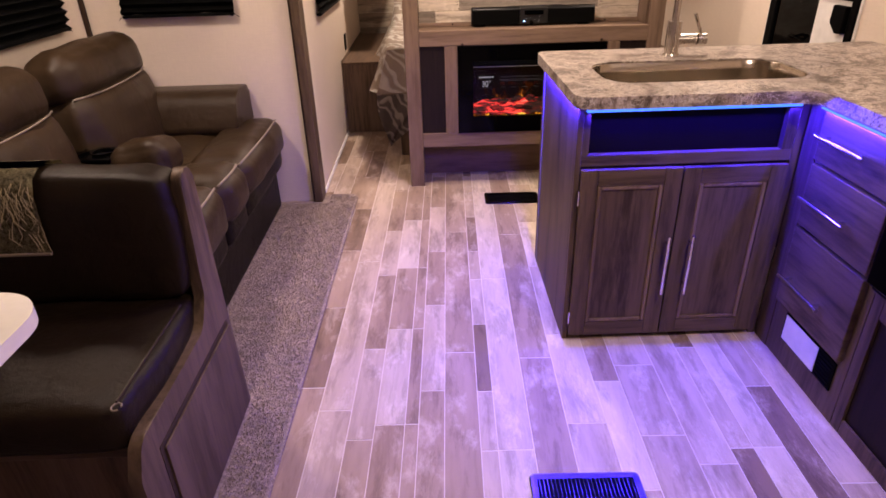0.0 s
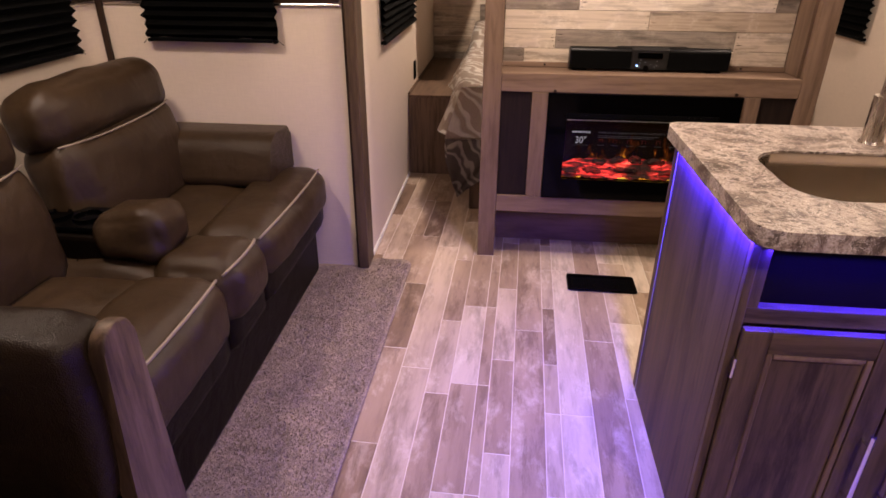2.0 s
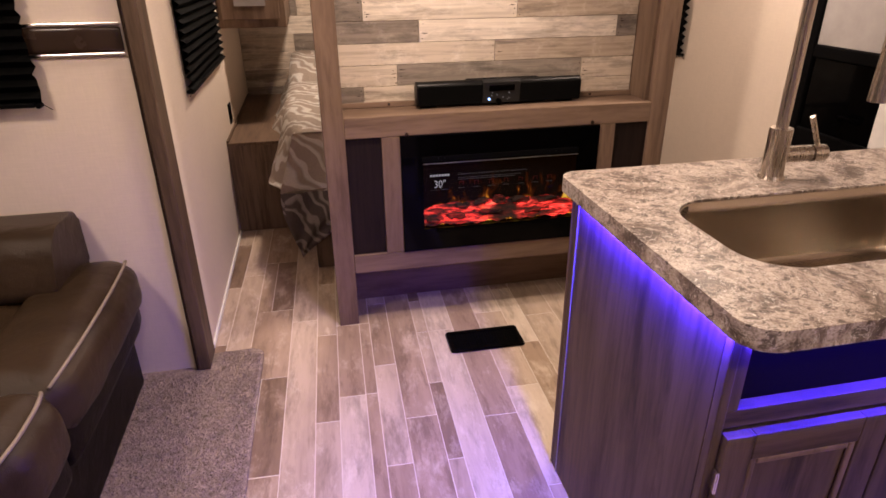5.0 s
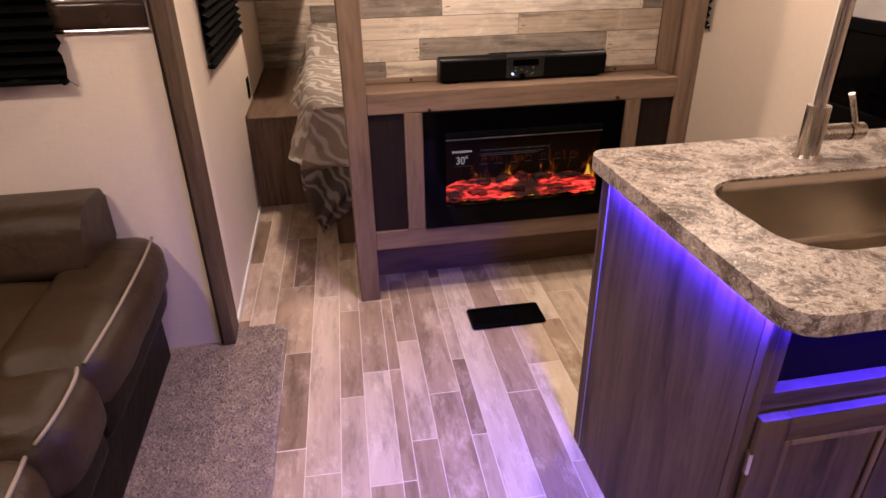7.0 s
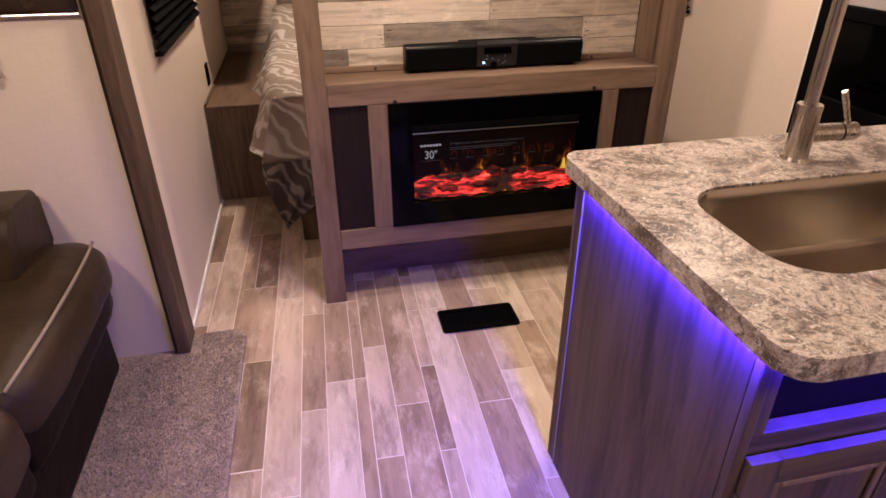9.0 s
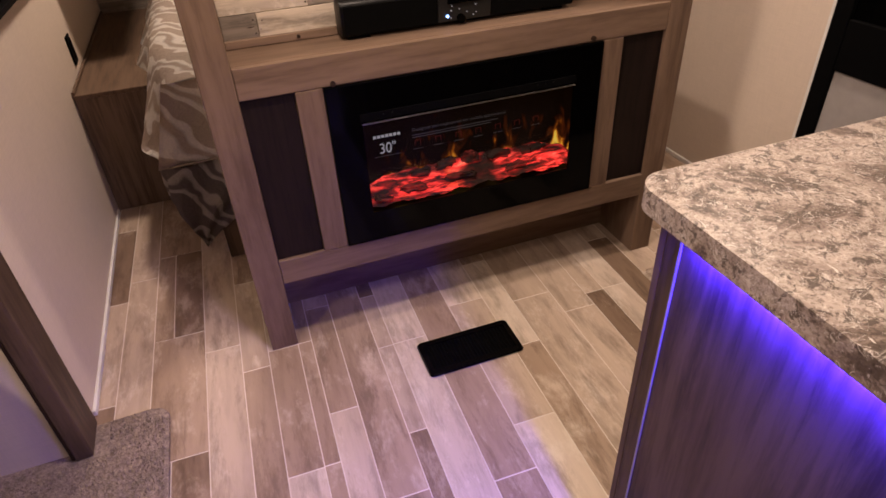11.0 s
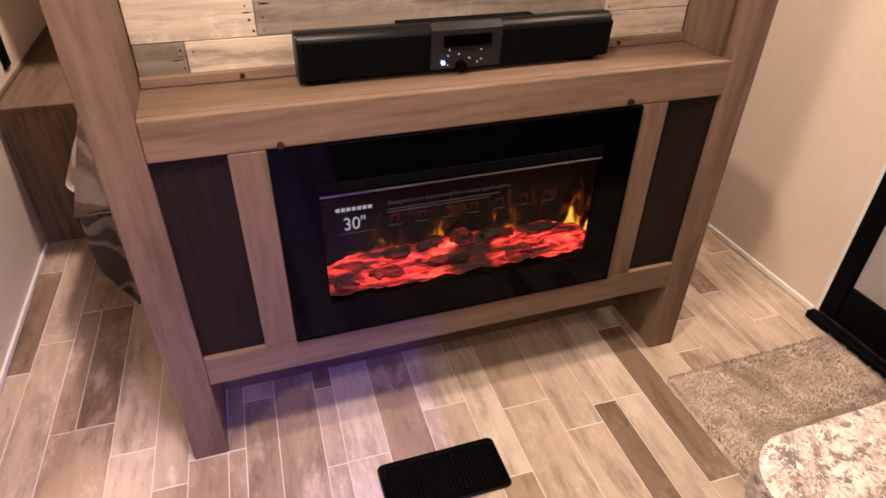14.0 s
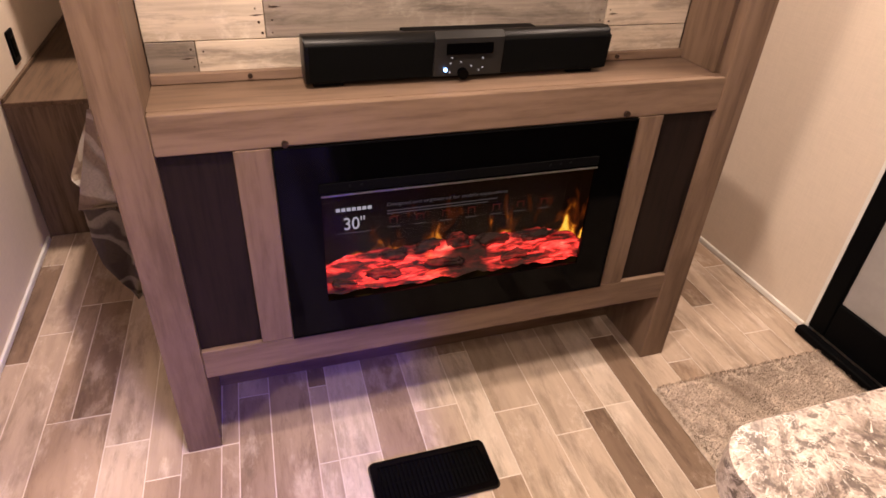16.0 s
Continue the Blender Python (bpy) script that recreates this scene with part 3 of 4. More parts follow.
def fireplace_cabinet():
    t = thing("fireplace_cabinet", "oak-look partition cabinet with legs, mantel shelf and pallet-board back", "cabinet")
    y0, y1 = FY, 4.33
    for a, b in ((1.437, 1.516), (2.727, 2.804)):
        part("post", box(a, b, y0, y1, 0, CEIL, 0.003), OAK, t)
    part("mantel", box(1.5165, 2.7265, y0 + 0.0205, 4.262, SHELF - 0.018, SHELF - 0.0004), OAK_X, t)
    part("mantel_rail", box(1.5165, 2.7265, y0 + 0.0005, y0 + 0.0203, 0.789, SHELF, 0.003), OAK_X, t)
    part("lower_rail", box(1.5165, 2.7265, y0 + 0.0005, y0 + 0.045, 0.236, 0.316, 0.003), OAK_X, t)
    for a, b in ((1.649, 1.718), (2.516, 2.584)):
        part("stile", box(a, b, y0 + 0.0005, y0 + 0.02, 0.3165, 0.7885, 0.002), OAK, t)
    for a, b in ((1.517, 1.6485), (2.5845, 2.7265)):
        part("side_panel", box(a, b, y0 + 0.012, y0 + 0.024, 0.317, 0.788), DARKPANEL, t, "dark-stained wood inset panel")
    part("kick_panel", box(1.517, 2.7265, 4.30, 4.32, 0.004, 0.30), OAK_X, t)
    part("backing", box(1.5165, 2.7265, 4.275, 4.295, 0.3, CEIL), OAK_X, t)
    for a, b in ((2.7135, 2.7265),):
        part("niche_side", box(a, b, y0 + 0.03, 4.262, SHELF + 0.0005, CEIL, 0.001), OAK, t)
    part("back_ledge", box(1.5175, 2.713, 4.2475, 4.262, SHELF + 0.0005, SHELF + 0.020, 0.002), OAK_X, t)
    joints = {0: [1.607], 1: [1.740, 2.490], 2: [2.125], 3: [1.828, 2.628], 4: [1.62, 2.21], 5: [1.95, 2.5], 6: [1.75, 2.3], 7: [2.05], 8: [1.68, 2.4], 9: [1.9], 10: [2.2], 11: [1.7, 2.45], 12: [2.1], 13: [1.9, 2.5], 14: [2.2]}
    tones = {(0, 0): 2, (0, 1): 0, (1, 0): 0, (1, 1): 2, (1, 2): 0, (2, 0): 0, (2, 1): 1, (3, 0): 2, (3, 1): 3, (3, 2): 2, (4, 0): 2, (4, 1): 3, (4, 2): 1}
    board_wall(t, 1.5175, 2.713, SHELF - 0.002, 15, 4.2735, 0.0787, joints, tones)
    for x, z in ((1.744, 0.796), (2.482, 0.800)):
        part("bolt", rod((x, y0 + 0.002, z), (x, y0 - 0.006, z), 0.007, 12), TRIMDARK, t, "small dark bolt head")
    for x in (1.70, 2.53):
        part("bolt", rod((x, 4.249, SHELF + 0.011), (x, 4.243, SHELF + 0.011), 0.005, 12), TRIMDARK, t)


fireplace_cabinet()


def electric_fireplace():
    t = thing("electric_fireplace", "black glass electric fireplace glowing with red embers and flames", "fireplace")
    x0, x1, z0, z1, y = 1.7185, 2.5155, 0.3165, 0.7885, FY - 0.004
    sx0, sx1, sz0, sz1 = 1.803, 2.430, 0.408, 0.672
    for a, b, c, d in ((x0, sx0, z0, z1), (sx1, x1, z0, z1), (sx0, sx1, z0, sz0), (sx0, sx1, sz1, z1)):
        part("glass_border", box(a, b, y, y + 0.006, c, d), BLACKGLOSS, t)
    for a, b, c, d in ((x0, x1, z1 - 0.003, z1), (x0, x1, z0, z0 + 0.003), (x0, x0 + 0.003, z0, z1), (x1 - 0.003, x1, z0, z1)):
        part("edge_trim", box(a, b, y - 0.002, y - 0.0004, c, d), BLACK, t)
    part("vent_slot", box(sx0 - 0.004, sx1 + 0.002, y - 0.003, y - 0.0005, 0.684, 0.706, 0.001), BLACK, t)
    part("slot_lip", box(sx0, sx1 + 0.002, y - 0.004, y - 0.0005, 0.6755, 0.679, 0.0008), plain("slot_metal", (0.25, 0.24, 0.23), 0.3, 1.0), t, "thin bright line under the vent slot")
    for a in (1.862, 1.886, 2.31, 2.335, 2.36):
        part("button", rod((a, y - 0.003, 0.697), (a, y - 0.0042, 0.697), 0.0028, 10), BARGLOSS, t)
    part("fire_box", box(sx0 - 0.03, sx1 + 0.06, 4.156, 4.164, sz0 - 0.02, sz1 + 0.05), FLAMESCREEN, t, "dark screen with a faint flicker of flames")
    part("fire_floor", box(sx0 - 0.03, sx1 + 0.03, y + 0.008, 4.155, sz0 - 0.02, sz0 - 0.012), BLACK, t)
    rnd = random.Random(4)
    bm = bmesh.new()
    bmesh.ops.create_grid(bm, x_segments=110, y_segments=24, size=0.5, matrix=Matrix.Translation((2.130, 4.128, 0.415)) @ Matrix.Diagonal((0.70, 0.045, 1, 1)))
    for v in bm.verts:
        back = (v.co.y - 4.105) / 0.045
        edge = max(0.0, abs(v.co.x - 2.115) / 0.32) ** 6
        v.co.z += back * 0.075 * (1 - 0.4 * edge) + 0.012 * noise.noise((v.co.x * 22, v.co.y * 40, 3.1)) + 0.005 * noise.noise((v.co.x * 60, v.co.y * 90, 1.7))
    part("ember_bed", bm, EMBER, t, "glowing red ember bed", smooth=180)
    for k, (x, y, ln, r) in enumerate(((1.845, 4.112, 0.055, 0.008), (1.935, 4.118, 0.085, 0.013), (1.965, 4.140, 0.07, 0.011), (2.045, 4.144, 0.06, 0.015), (2.085, 4.122, 0.10, 0.013), (2.125, 4.146, 0.055, 0.017), (2.215, 4.143, 0.085, 0.015), (2.265, 4.118, 0.09, 0.009), (2.335, 4.140, 0.08, 0.010))):
        c = Vector((x, y, 0.421 + (y - 4.105) * 1.62))
        a = rnd.uniform(-0.3, 0.3)
        d = Vector((math.cos(a), math.sin(a) * 0.1, rnd.uniform(-0.12, 0.16))) * ln / 2
        bm = bmesh.new()
        bmesh.ops.create_icosphere(bm, subdivisions=3, radius=1)
        for v in bm.verts:
            u = math.copysign(abs(v.co.x) ** 0.7, v.co.x)
            v.co = c + d * u + Vector((0, v.co.y * r * 0.8, v.co.z * r)) + Vector(noise.noise_vector((c + v.co * 0.03) * 48)) * 0.011 + Vector(noise.noise_vector((c + v.co * 0.03) * 130)) * 0.004
        part("log", bm, CHAR, t, "charred moulded log", smooth=180)
    part("window_glass", box(sx0, sx1, y + 0.001, y + 0.004, sz0, sz1), GLASS, t).visible_shadow = False
    # advertising film on the glass: a brand shown as plain bars, the size lettered
    for k in range(7):
        part("brand_bar", box(1.838 + k * 0.0115, 1.8465 + k * 0.0115, y - 0.0012, y - 0.0004, 0.608, 0.616), INK, t)
    for k in range(6):
        part("brand_bar", box(2.082 + k * 0.0115, 2.090 + k * 0.0115, y - 0.0012, y - 0.0004, 0.359, 0.365), INKDIM, t)
    lettering("size_lettering", '30"', 0.044, (1.852, y - 0.0008, 0.561), INK, t, 0.048)
    part("rule", box(1.836, 1.912, y - 0.0012, y - 0.0004, 0.5515, 0.5528), INKDIM, t)
    lettering("tagline", "Designed and engineered for mobile applications", 0.012, (1.95, y - 0.0008, 0.609), INKDIM, t, 0.287)
    for k, w in enumerate((0.262, 0.240)):
        part("small_print", box(1.95, 1.95 + w, y - 0.0012, y - 0.0004, 0.596 - k * 0.007, 0.598 - k * 0.007), INKDIM, t)
    for k in range(7):
        x = 1.965 + k * 0.062
        icon = part("icon", box(x - 0.009, x + 0.009, y - 0.0012, y - 0.0004, 0.579, 0.581), ICONRED, t)
        for dx in (-0.0080, 0.0080):
            part("icon_side", box(x + dx - 0.001, x + dx + 0.001, y - 0.0012, y - 0.0004, 0.566, 0.5788), ICONRED, icon)
        part("small_print", box(x - 0.015, x + 0.015, y - 0.0012, y - 0.0004, 0.554, 0.5555), INKDIM, t)


electric_fireplace()


def soundbar():
    t = thing("soundbar", "black soundbar with a silver control panel on the mantel", "soundbar")
    prof = round_outline([(4.178, 0.868), (4.238, 0.868), (4.240, 0.952), (4.186, 0.960), (4.170, 0.945)], [0.008, 0.012, 0.02, 0.012, 0.02], 5)
    part("body", prism(prof, "x", 1.80, 2.455, 0.004), BARGLOSS, t, smooth=35)
    part("grille", prism(round_outline([(4.1755, 0.872), (4.180, 0.872), (4.178, 0.945), (4.1685, 0.943)], 0.002, 3), "x", 1.808, 2.054), plain("speaker_cloth", (0.003, 0.003, 0.003), 0.95, 0, 0.3, 300, 0.8, 900, 0.05), t)
    part("grille", prism(round_outline([(4.1755, 0.872), (4.180, 0.872), (4.178, 0.945), (4.1685, 0.943)], 0.002, 3), "x", 2.206, 2.455), bpy.data.materials["speaker_cloth"], t)
    panel = part("control_panel", prism([(4.1740, 0.8725), (4.180, 0.872), (4.178, 0.962), (4.1655, 0.950)], "x", 2.056, 2.204, 0.0015), plain("silver_plastic", (0.03, 0.029, 0.028), 0.35, 0.4), t, "dark silver control panel")
    part("display", box(2.080, 2.180, 4.1640, 4.1672, 0.918, 0.940, 0.0006), BLACKGLOSS, panel)
    for k, (dx, dz) in enumerate(((0.095, 0.90), (0.105, 0.893), (0.118, 0.902), (0.13, 0.889), (0.094, 0.882), (0.122, 0.884), (0.098, 0.911), (0.13, 0.908))):
        part("button", rod((1.995 + dx + (0.035 if k % 2 else 0), 4.1695, dz), (1.995 + dx + (0.035 if k % 2 else 0), 4.1665, dz), 0.0016, 8), INK, panel)
    part("power_light", rod((2.080, 4.1700, 0.887), (2.080, 4.1665, 0.887), 0.004, 12), LEDDOT, panel, "blue power light")
    part("knob", rod((2.118, 4.176, 0.879), (2.118, 4.162, 0.877), 0.011, 18), BLACKGLOSS, panel)
    part("top_cover", box(2.00, 2.29, 4.198, 4.234, 0.9485, 0.9578, 0.002), BLACK, t)
    for x in (1.815, 2.37):
        part("foot", box(x, x + 0.06, 4.186, 4.235, 0.8602, 0.870, 0.002), BLACK, t, "low rubber foot")
    t.location = (0, 0, 0.008)


soundbar()


# ---- kitchen ----
CTOP = 0.90


def countertop():
    t = thing("countertop", "granite-look laminate worktop with rounded corners", "countertop")
    outer = round_outline([(1.998, 2.485), (2.705, 2.485), (2.705, -0.6), (3.336, -0.6), (3.336, 3.238), (1.998, 3.238)], [0.055, 0.06, 0, 0, 0, 0.045], 10)
    inner = round_outline(rect(2.135, 2.80, 2.650, 2.985), 0.10, 10)
    bm = bmesh.new()
    edges = []
    for loop in (outer, inner):
        vs = [bm.verts.new((*p, CTOP)) for p in loop]
        edges += [bm.edges.new((vs[k], vs[(k + 1) % len(vs)])) for k in range(len(vs))]
    bmesh.ops.triangle_fill(bm, use_beauty=True, edges=edges)
    down = bmesh.ops.extrude_face_region(bm, geom=bm.faces[:])
    bmesh.ops.translate(bm, verts=[g for g in down["geom"] if isinstance(g, bmesh.types.BMVert)], vec=(0, 0, -0.037))
    ob = part("slab", bm, STONE, t, smooth=40)
    mod = ob.modifiers.new("edge", "BEVEL")
    mod.width, mod.segments, mod.limit_method, mod.angle_limit = 0.009, 3, "ANGLE", radians(50)


countertop()


def sink():
    bm = bmesh.new()
    rings = []
    for inset, z in ((0.0012, 0.8955), (0.0035, 0.8935), (0.005, 0.86), (0.012, 0.752), (0.017, 0.739), (0.028, 0.733), (0.08, 0.730), (0.15, 0.728)):
        rings.append([bm.verts.new((*p, z)) for p in round_outline(rect(2.135 + inset, 2.80 - inset, 2.650 + inset, 2.985 - inset), max(0.012, 0.10 - inset * 0.55), 8)])
    for a, b in zip(rings, rings[1:]):
        for k in range(len(a)):
            bm.faces.new((a[k], a[(k + 1) % len(a)], b[(k + 1) % len(a)], b[k]))
    bm.faces.new(rings[-1])
    bmesh.ops.recalc_face_normals(bm, faces=bm.faces)
    bmesh.ops.solidify(bm, geom=bm.faces[:], thickness=-0.002)
    t = thing("kitchen_sink", "stainless steel undermount sink basin in the worktop", "sink")
    part("basin", bm, STEEL, t, smooth=50)
    part("drain", rod((2.47, 2.82, 0.7285), (2.47, 2.82, 0.734), 0.04, 24), CHROME, t)


sink()


def faucet():
    t = thing("kitchen_faucet", "brushed nickel pull-down faucet with side lever", "faucet")
    x, y = 2.478, 3.084
    part("flange", rod((x, y, CTOP), (x, y, CTOP + 0.008), 0.031, 28, r2=0.028), NICKEL, t, smooth=40)
    part("body", rod((x, y, CTOP + 0.008), (x, y, 1.02), 0.0255, 28), NICKEL, t, smooth=40)
    pts = [(x, y, 1.02), (x, y, 1.12), (x, y, 1.22), (x, y, 1.30)]
    pts += [(x - 0.006 * k / 12, y - 0.118 + 0.118 * math.cos(math.pi * k / 12), 1.30 + 0.118 * math.sin(math.pi * k / 12)) for k in range(1, 13)]
    part("neck", tube(pts, 0.0135, 16), NICKEL, t, smooth=60)
    part("spray_head", rod((x - 0.006, y - 0.236, 1.30), (x - 0.006, y - 0.236, 1.127), 0.0165, 20, r2=0.019), NICKEL, t, smooth=40)
    lever = part("lever_hub", rod((x + 0.015, y, 0.955), (x + 0.120, y - 0.012, 0.957), 0.0195, 24), NICKEL, t, smooth=40)
    part("ring", rod((x + 0.084, y - 0.0079, 0.9563), (x + 0.088, y - 0.0083, 0.9564), 0.0201, 24), TRIMDARK, lever, "dark gap ring")
    part("lever", rod((x + 0.102, y - 0.010, 0.968), (x + 0.070, y - 0.006, 1.044), 0.0055, 12, r2=0.0065), NICKEL, lever)


faucet()


def bar_handle(parent, p, q, out):
    """A round bar pull on two posts."""
    p, q, out = Vector(p), Vector(q), Vector(out)
    h = part("handle", rod(p + out, q + out, 0.006, 14), CHROME, parent, "bright bar handle", smooth=40)
    for f in (0.14, 0.86):
        a = p.lerp(q, f)
        part("handle_post", rod(a, a + out, 0.0042, 10), CHROME, h)
    return h


def shaker_door(parent, x0, x1, z0, z1, yf):
    """A cabinet door with frame and sunk panel, facing -y at yf."""
    d = part("door", box(x0 + 0.05, x1 - 0.05, yf + 0.009, yf + 0.017, z0 + 0.05, z1 - 0.05), CAB, parent)
    for a, b, m in ((x0, x0 + 0.055, CAB), (x1 - 0.055, x1, CAB)):
        part("stile", box(a, b, yf, yf + 0.019, z0, z1, 0.002), m, d)
    for a, b in ((z0, z0 + 0.055), (z1 - 0.055, z1)):
        part("rail", box(x0 + 0.0553, x1 - 0.0553, yf + 0.0005, yf + 0.019, a, b, 0.002), CAB_X, d)
    i0, i1, k0, k1 = x0 + 0.056, x1 - 0.056, z0 + 0.056, z1 - 0.056
    for a, b, c, e in ((i0, i0 + 0.014, k0, k1), (i1 - 0.014, i1, k0, k1), (i0 + 0.0143, i1 - 0.0143, k0, k0 + 0.014), (i0 + 0.0143, i1 - 0.0143, k1 - 0.014, k1)):
        part("moulding", box(a, b, yf + 0.0015, yf + 0.0088, c, e, 0.0045, 3), OAK, d)
    return d


def island():
    t = thing("kitchen_island", "wood-grain kitchen island with two doors and bar handles", "cabinet")
    part("end_panel", box(2.022, 2.040, 2.572, 3.175, 0.0, 0.8575, 0.002), CAB, t)
    part("end_stile", box(2.022, 2.040, 2.553, 2.5715, 0.0, 0.8575, 0.002), CAB, t)
    part("edge_trim", box(2.0195, 2.0218, 3.142, 3.1452, 0.0, 0.8575), GREYPANEL, t, "thin pale edge strip")
    part("back_stile", box(2.022, 2.040, 3.1755, 3.190, 0.0, 0.8575, 0.002), CAB, t)
    part("back_panel", box(2.041, 3.33, 3.172, 3.188, 0.0, 0.8575), CAB, t)
    part("top_rail", box(2.0405, 2.725, 2.557, 2.582, 0.849, 0.8575), CAB_X, t)
    part("tray_recess", box(2.0405, 2.725, 2.583, 2.590, 0.67, 0.8575), NICHE, t, "inset panel below the sink, recess shade in its colour")
    part("tray_stile", box(2.0405, 2.062, 2.557, 2.582, 0.70, 0.8485), CAB, t)
    part("tray_stile", box(2.672, 2.725, 2.557, 2.582, 0.70, 0.8485), CAB, t)
    part("middle_rail", box(2.0405, 2.725, 2.557, 2.582, 0.662, 0.6995, 0.002), CAB_X, t)
    part("carcass", box(2.0405, 2.725, 2.575, 2.60, 0.0, 0.6615), CAB, t)
    part("corner_stile", box(2.7055, 2.728, 2.553, 2.574, 0.0, 0.8575), CAB, t)
    a = shaker_door(t, 2.042, 2.366, 0.022, 0.655, 2.540)
    b = shaker_door(t, 2.370, 2.700, 0.022, 0.655, 2.540)
    bar_handle(a, (2.345, 2.540, 0.205), (2.345, 2.540, 0.425), (0, -0.028, 0))
    bar_handle(b, (2.424, 2.540, 0.205), (2.424, 2.540, 0.425), (0, -0.028, 0))
    for z in (0.10, 0.56):
        part("hinge", box(2.0355, 2.0415, 2.537, 2.552, z - 0.025, z + 0.025, 0.002), CHROME, t, "small metal hinge")


island()


def drawer_unit():
    t = thing("drawer_cabinet", "wood-grain drawer cabinet with three drawers and floor heater vent", "cabinet")
    x = 2.735
    part("face_frame", box(x, x + 0.018, 2.085, 2.552, 0.0, 0.8575), CAB, t)
    part("inner_stile", box(x - 0.003, x - 0.0003, 2.475, 2.552, 0.0, 0.8575), CAB, t)
    for z0, z1, zh in ((0.702, 0.848, 0.783), (0.492, 0.690, 0.588), (0.208, 0.480, 0.316)):
        d = part("drawer", box(x - 0.020, x - 0.0005, 2.112, 2.455, z0, z1, 0.003), CAB_X, t)
        bar_handle(d, (x - 0.020, 2.215, zh), (x - 0.020, 2.432, zh), (-0.028, 0, 0))
    v = part("heater_vent", box(x - 0.006, x - 0.0005, 2.125, 2.40, 0.088, 0.188, 0.002), BLACK, t, "black heater grille")
    for k in range(7):
        part("louvre", box(x - 0.010, x - 0.0062, 2.130, 2.205, 0.096 + k * 0.0125, 0.101 + k * 0.0125), BLACK, v)
    part("notice", box(x - 0.0085, x - 0.0064, 2.21, 2.392, 0.094, 0.184), WHITE, v, "white paper notice")


drawer_unit()


def oven():
    t = thing("range_oven", "black range oven built into the kitchen run", "oven")
    part("body", box(2.715, 3.33, 1.49, 2.080, 0.475, 0.8575, 0.004), BLACK, t)
    d = part("oven_door", box(2.690, 2.714, 1.50, 2.075, 0.50, 0.79, 0.005), BLACKGLOSS, t)
    part("handle", rod((2.665, 1.54, 0.775), (2.665, 2.035, 0.775), 0.008), CHROME, d, "bright oven handle")
    part("control_panel", box(2.695, 2.714, 1.50, 2.075, 0.795, 0.852, 0.004), BLACK, t)


oven()


def lower_cupboard():
    t = thing("lower_cupboard", "wood-framed cupboard with dark inset panel below the oven", "cabinet")
    x = 2.735
    part("panel", box(x + 0.010, x + 0.02, 1.49, 2.083, 0.03, 0.47), DARKPANEL, t)
    for a, b, c, d in ((2.045, 2.083, 0.0, 0.472), (1.49, 1.53, 0.0, 0.472), (1.5305, 2.0445, 0.40, 0.472), (1.5305, 2.0445, 0.0, 0.05)):
        part("frame_rail", box(x, x + 0.0095, a, b, c, d, 0.002), CAB, t)
    u = thing("base_cabinet", "wood-grain base cabinet in the kitchen run", "cabinet")
    part("body", box(x, 3.33, -0.58, 1.485, 0.0, 0.8575, 0.003), CAB, u)


lower_cupboard()

led = thing("led_strip", "blue glowing light strip under the worktop edge", "light strip")
part("front_strip", box(2.045, 2.70, 2.5465, 2.5560, 0.838, 0.8576, 0.002), LEDBLUE, led)
part("end_strip", box(2.0075, 2.0155, 2.54, 3.12, 0.8548, 0.8578), LEDBLUE, led)
part("side_strip", box(2.7025, 2.7095, 2.10, 2.46, 0.8545, 0.8578), LEDBLUE, led)


def floor_vent(m, label):
    t = thing("floor_vent", label, "floor vent", group="floor vents")
    fr = bmesh.new()
    out, inn = round_outline(rect(-0.150, 0.150, -0.072, 0.072), 0.014, 5), round_outline(rect(-0.130, 0.130, -0.052, 0.052), 0.004, 5)
    a = [[fr.verts.new((*p, z)) for p in loop] for loop, z in ((out, 0.003), (round_outline(rect(-0.147, 0.147, -0.069, 0.069), 0.014, 5), 0.009), (inn, 0.0085), (inn, 0.0035))]
    for p, q in zip(a, a[1:]):
        for k in range(len(p)):
            fr.faces.new((p[k], p[(k + 1) % len(p)], q[(k + 1) % len(p)], q[k]))
    part("frame", fr, VENTBLACK, t, smooth=30)
    part("well", box(-0.131, 0.131, -0.053, 0.053, 0.002, 0.0036), BLACK, t)
    for k in range(24):
        x = -0.124 + k * 0.01078
        part("slat", box(x - 0.0018, x + 0.0018, -0.0525, 0.0525, 0.0036, 0.0078, 0.0009, 1), VENTBLACK, t)
    part("cross_bar", box(-0.130, 0.130, -0.002, 0.002, 0.0079, 0.0086), BLACK, t)
    t.matrix_world = m


floor_vent(pose(1.998, 3.866, 0.002, 0, 0, -0.6), "black metal floor vent in front of the fireplace")
floor_vent(pose(1.958, 1.852, 0.002, 0, 0, -1.2), "black metal floor vent in the kitchen aisle")


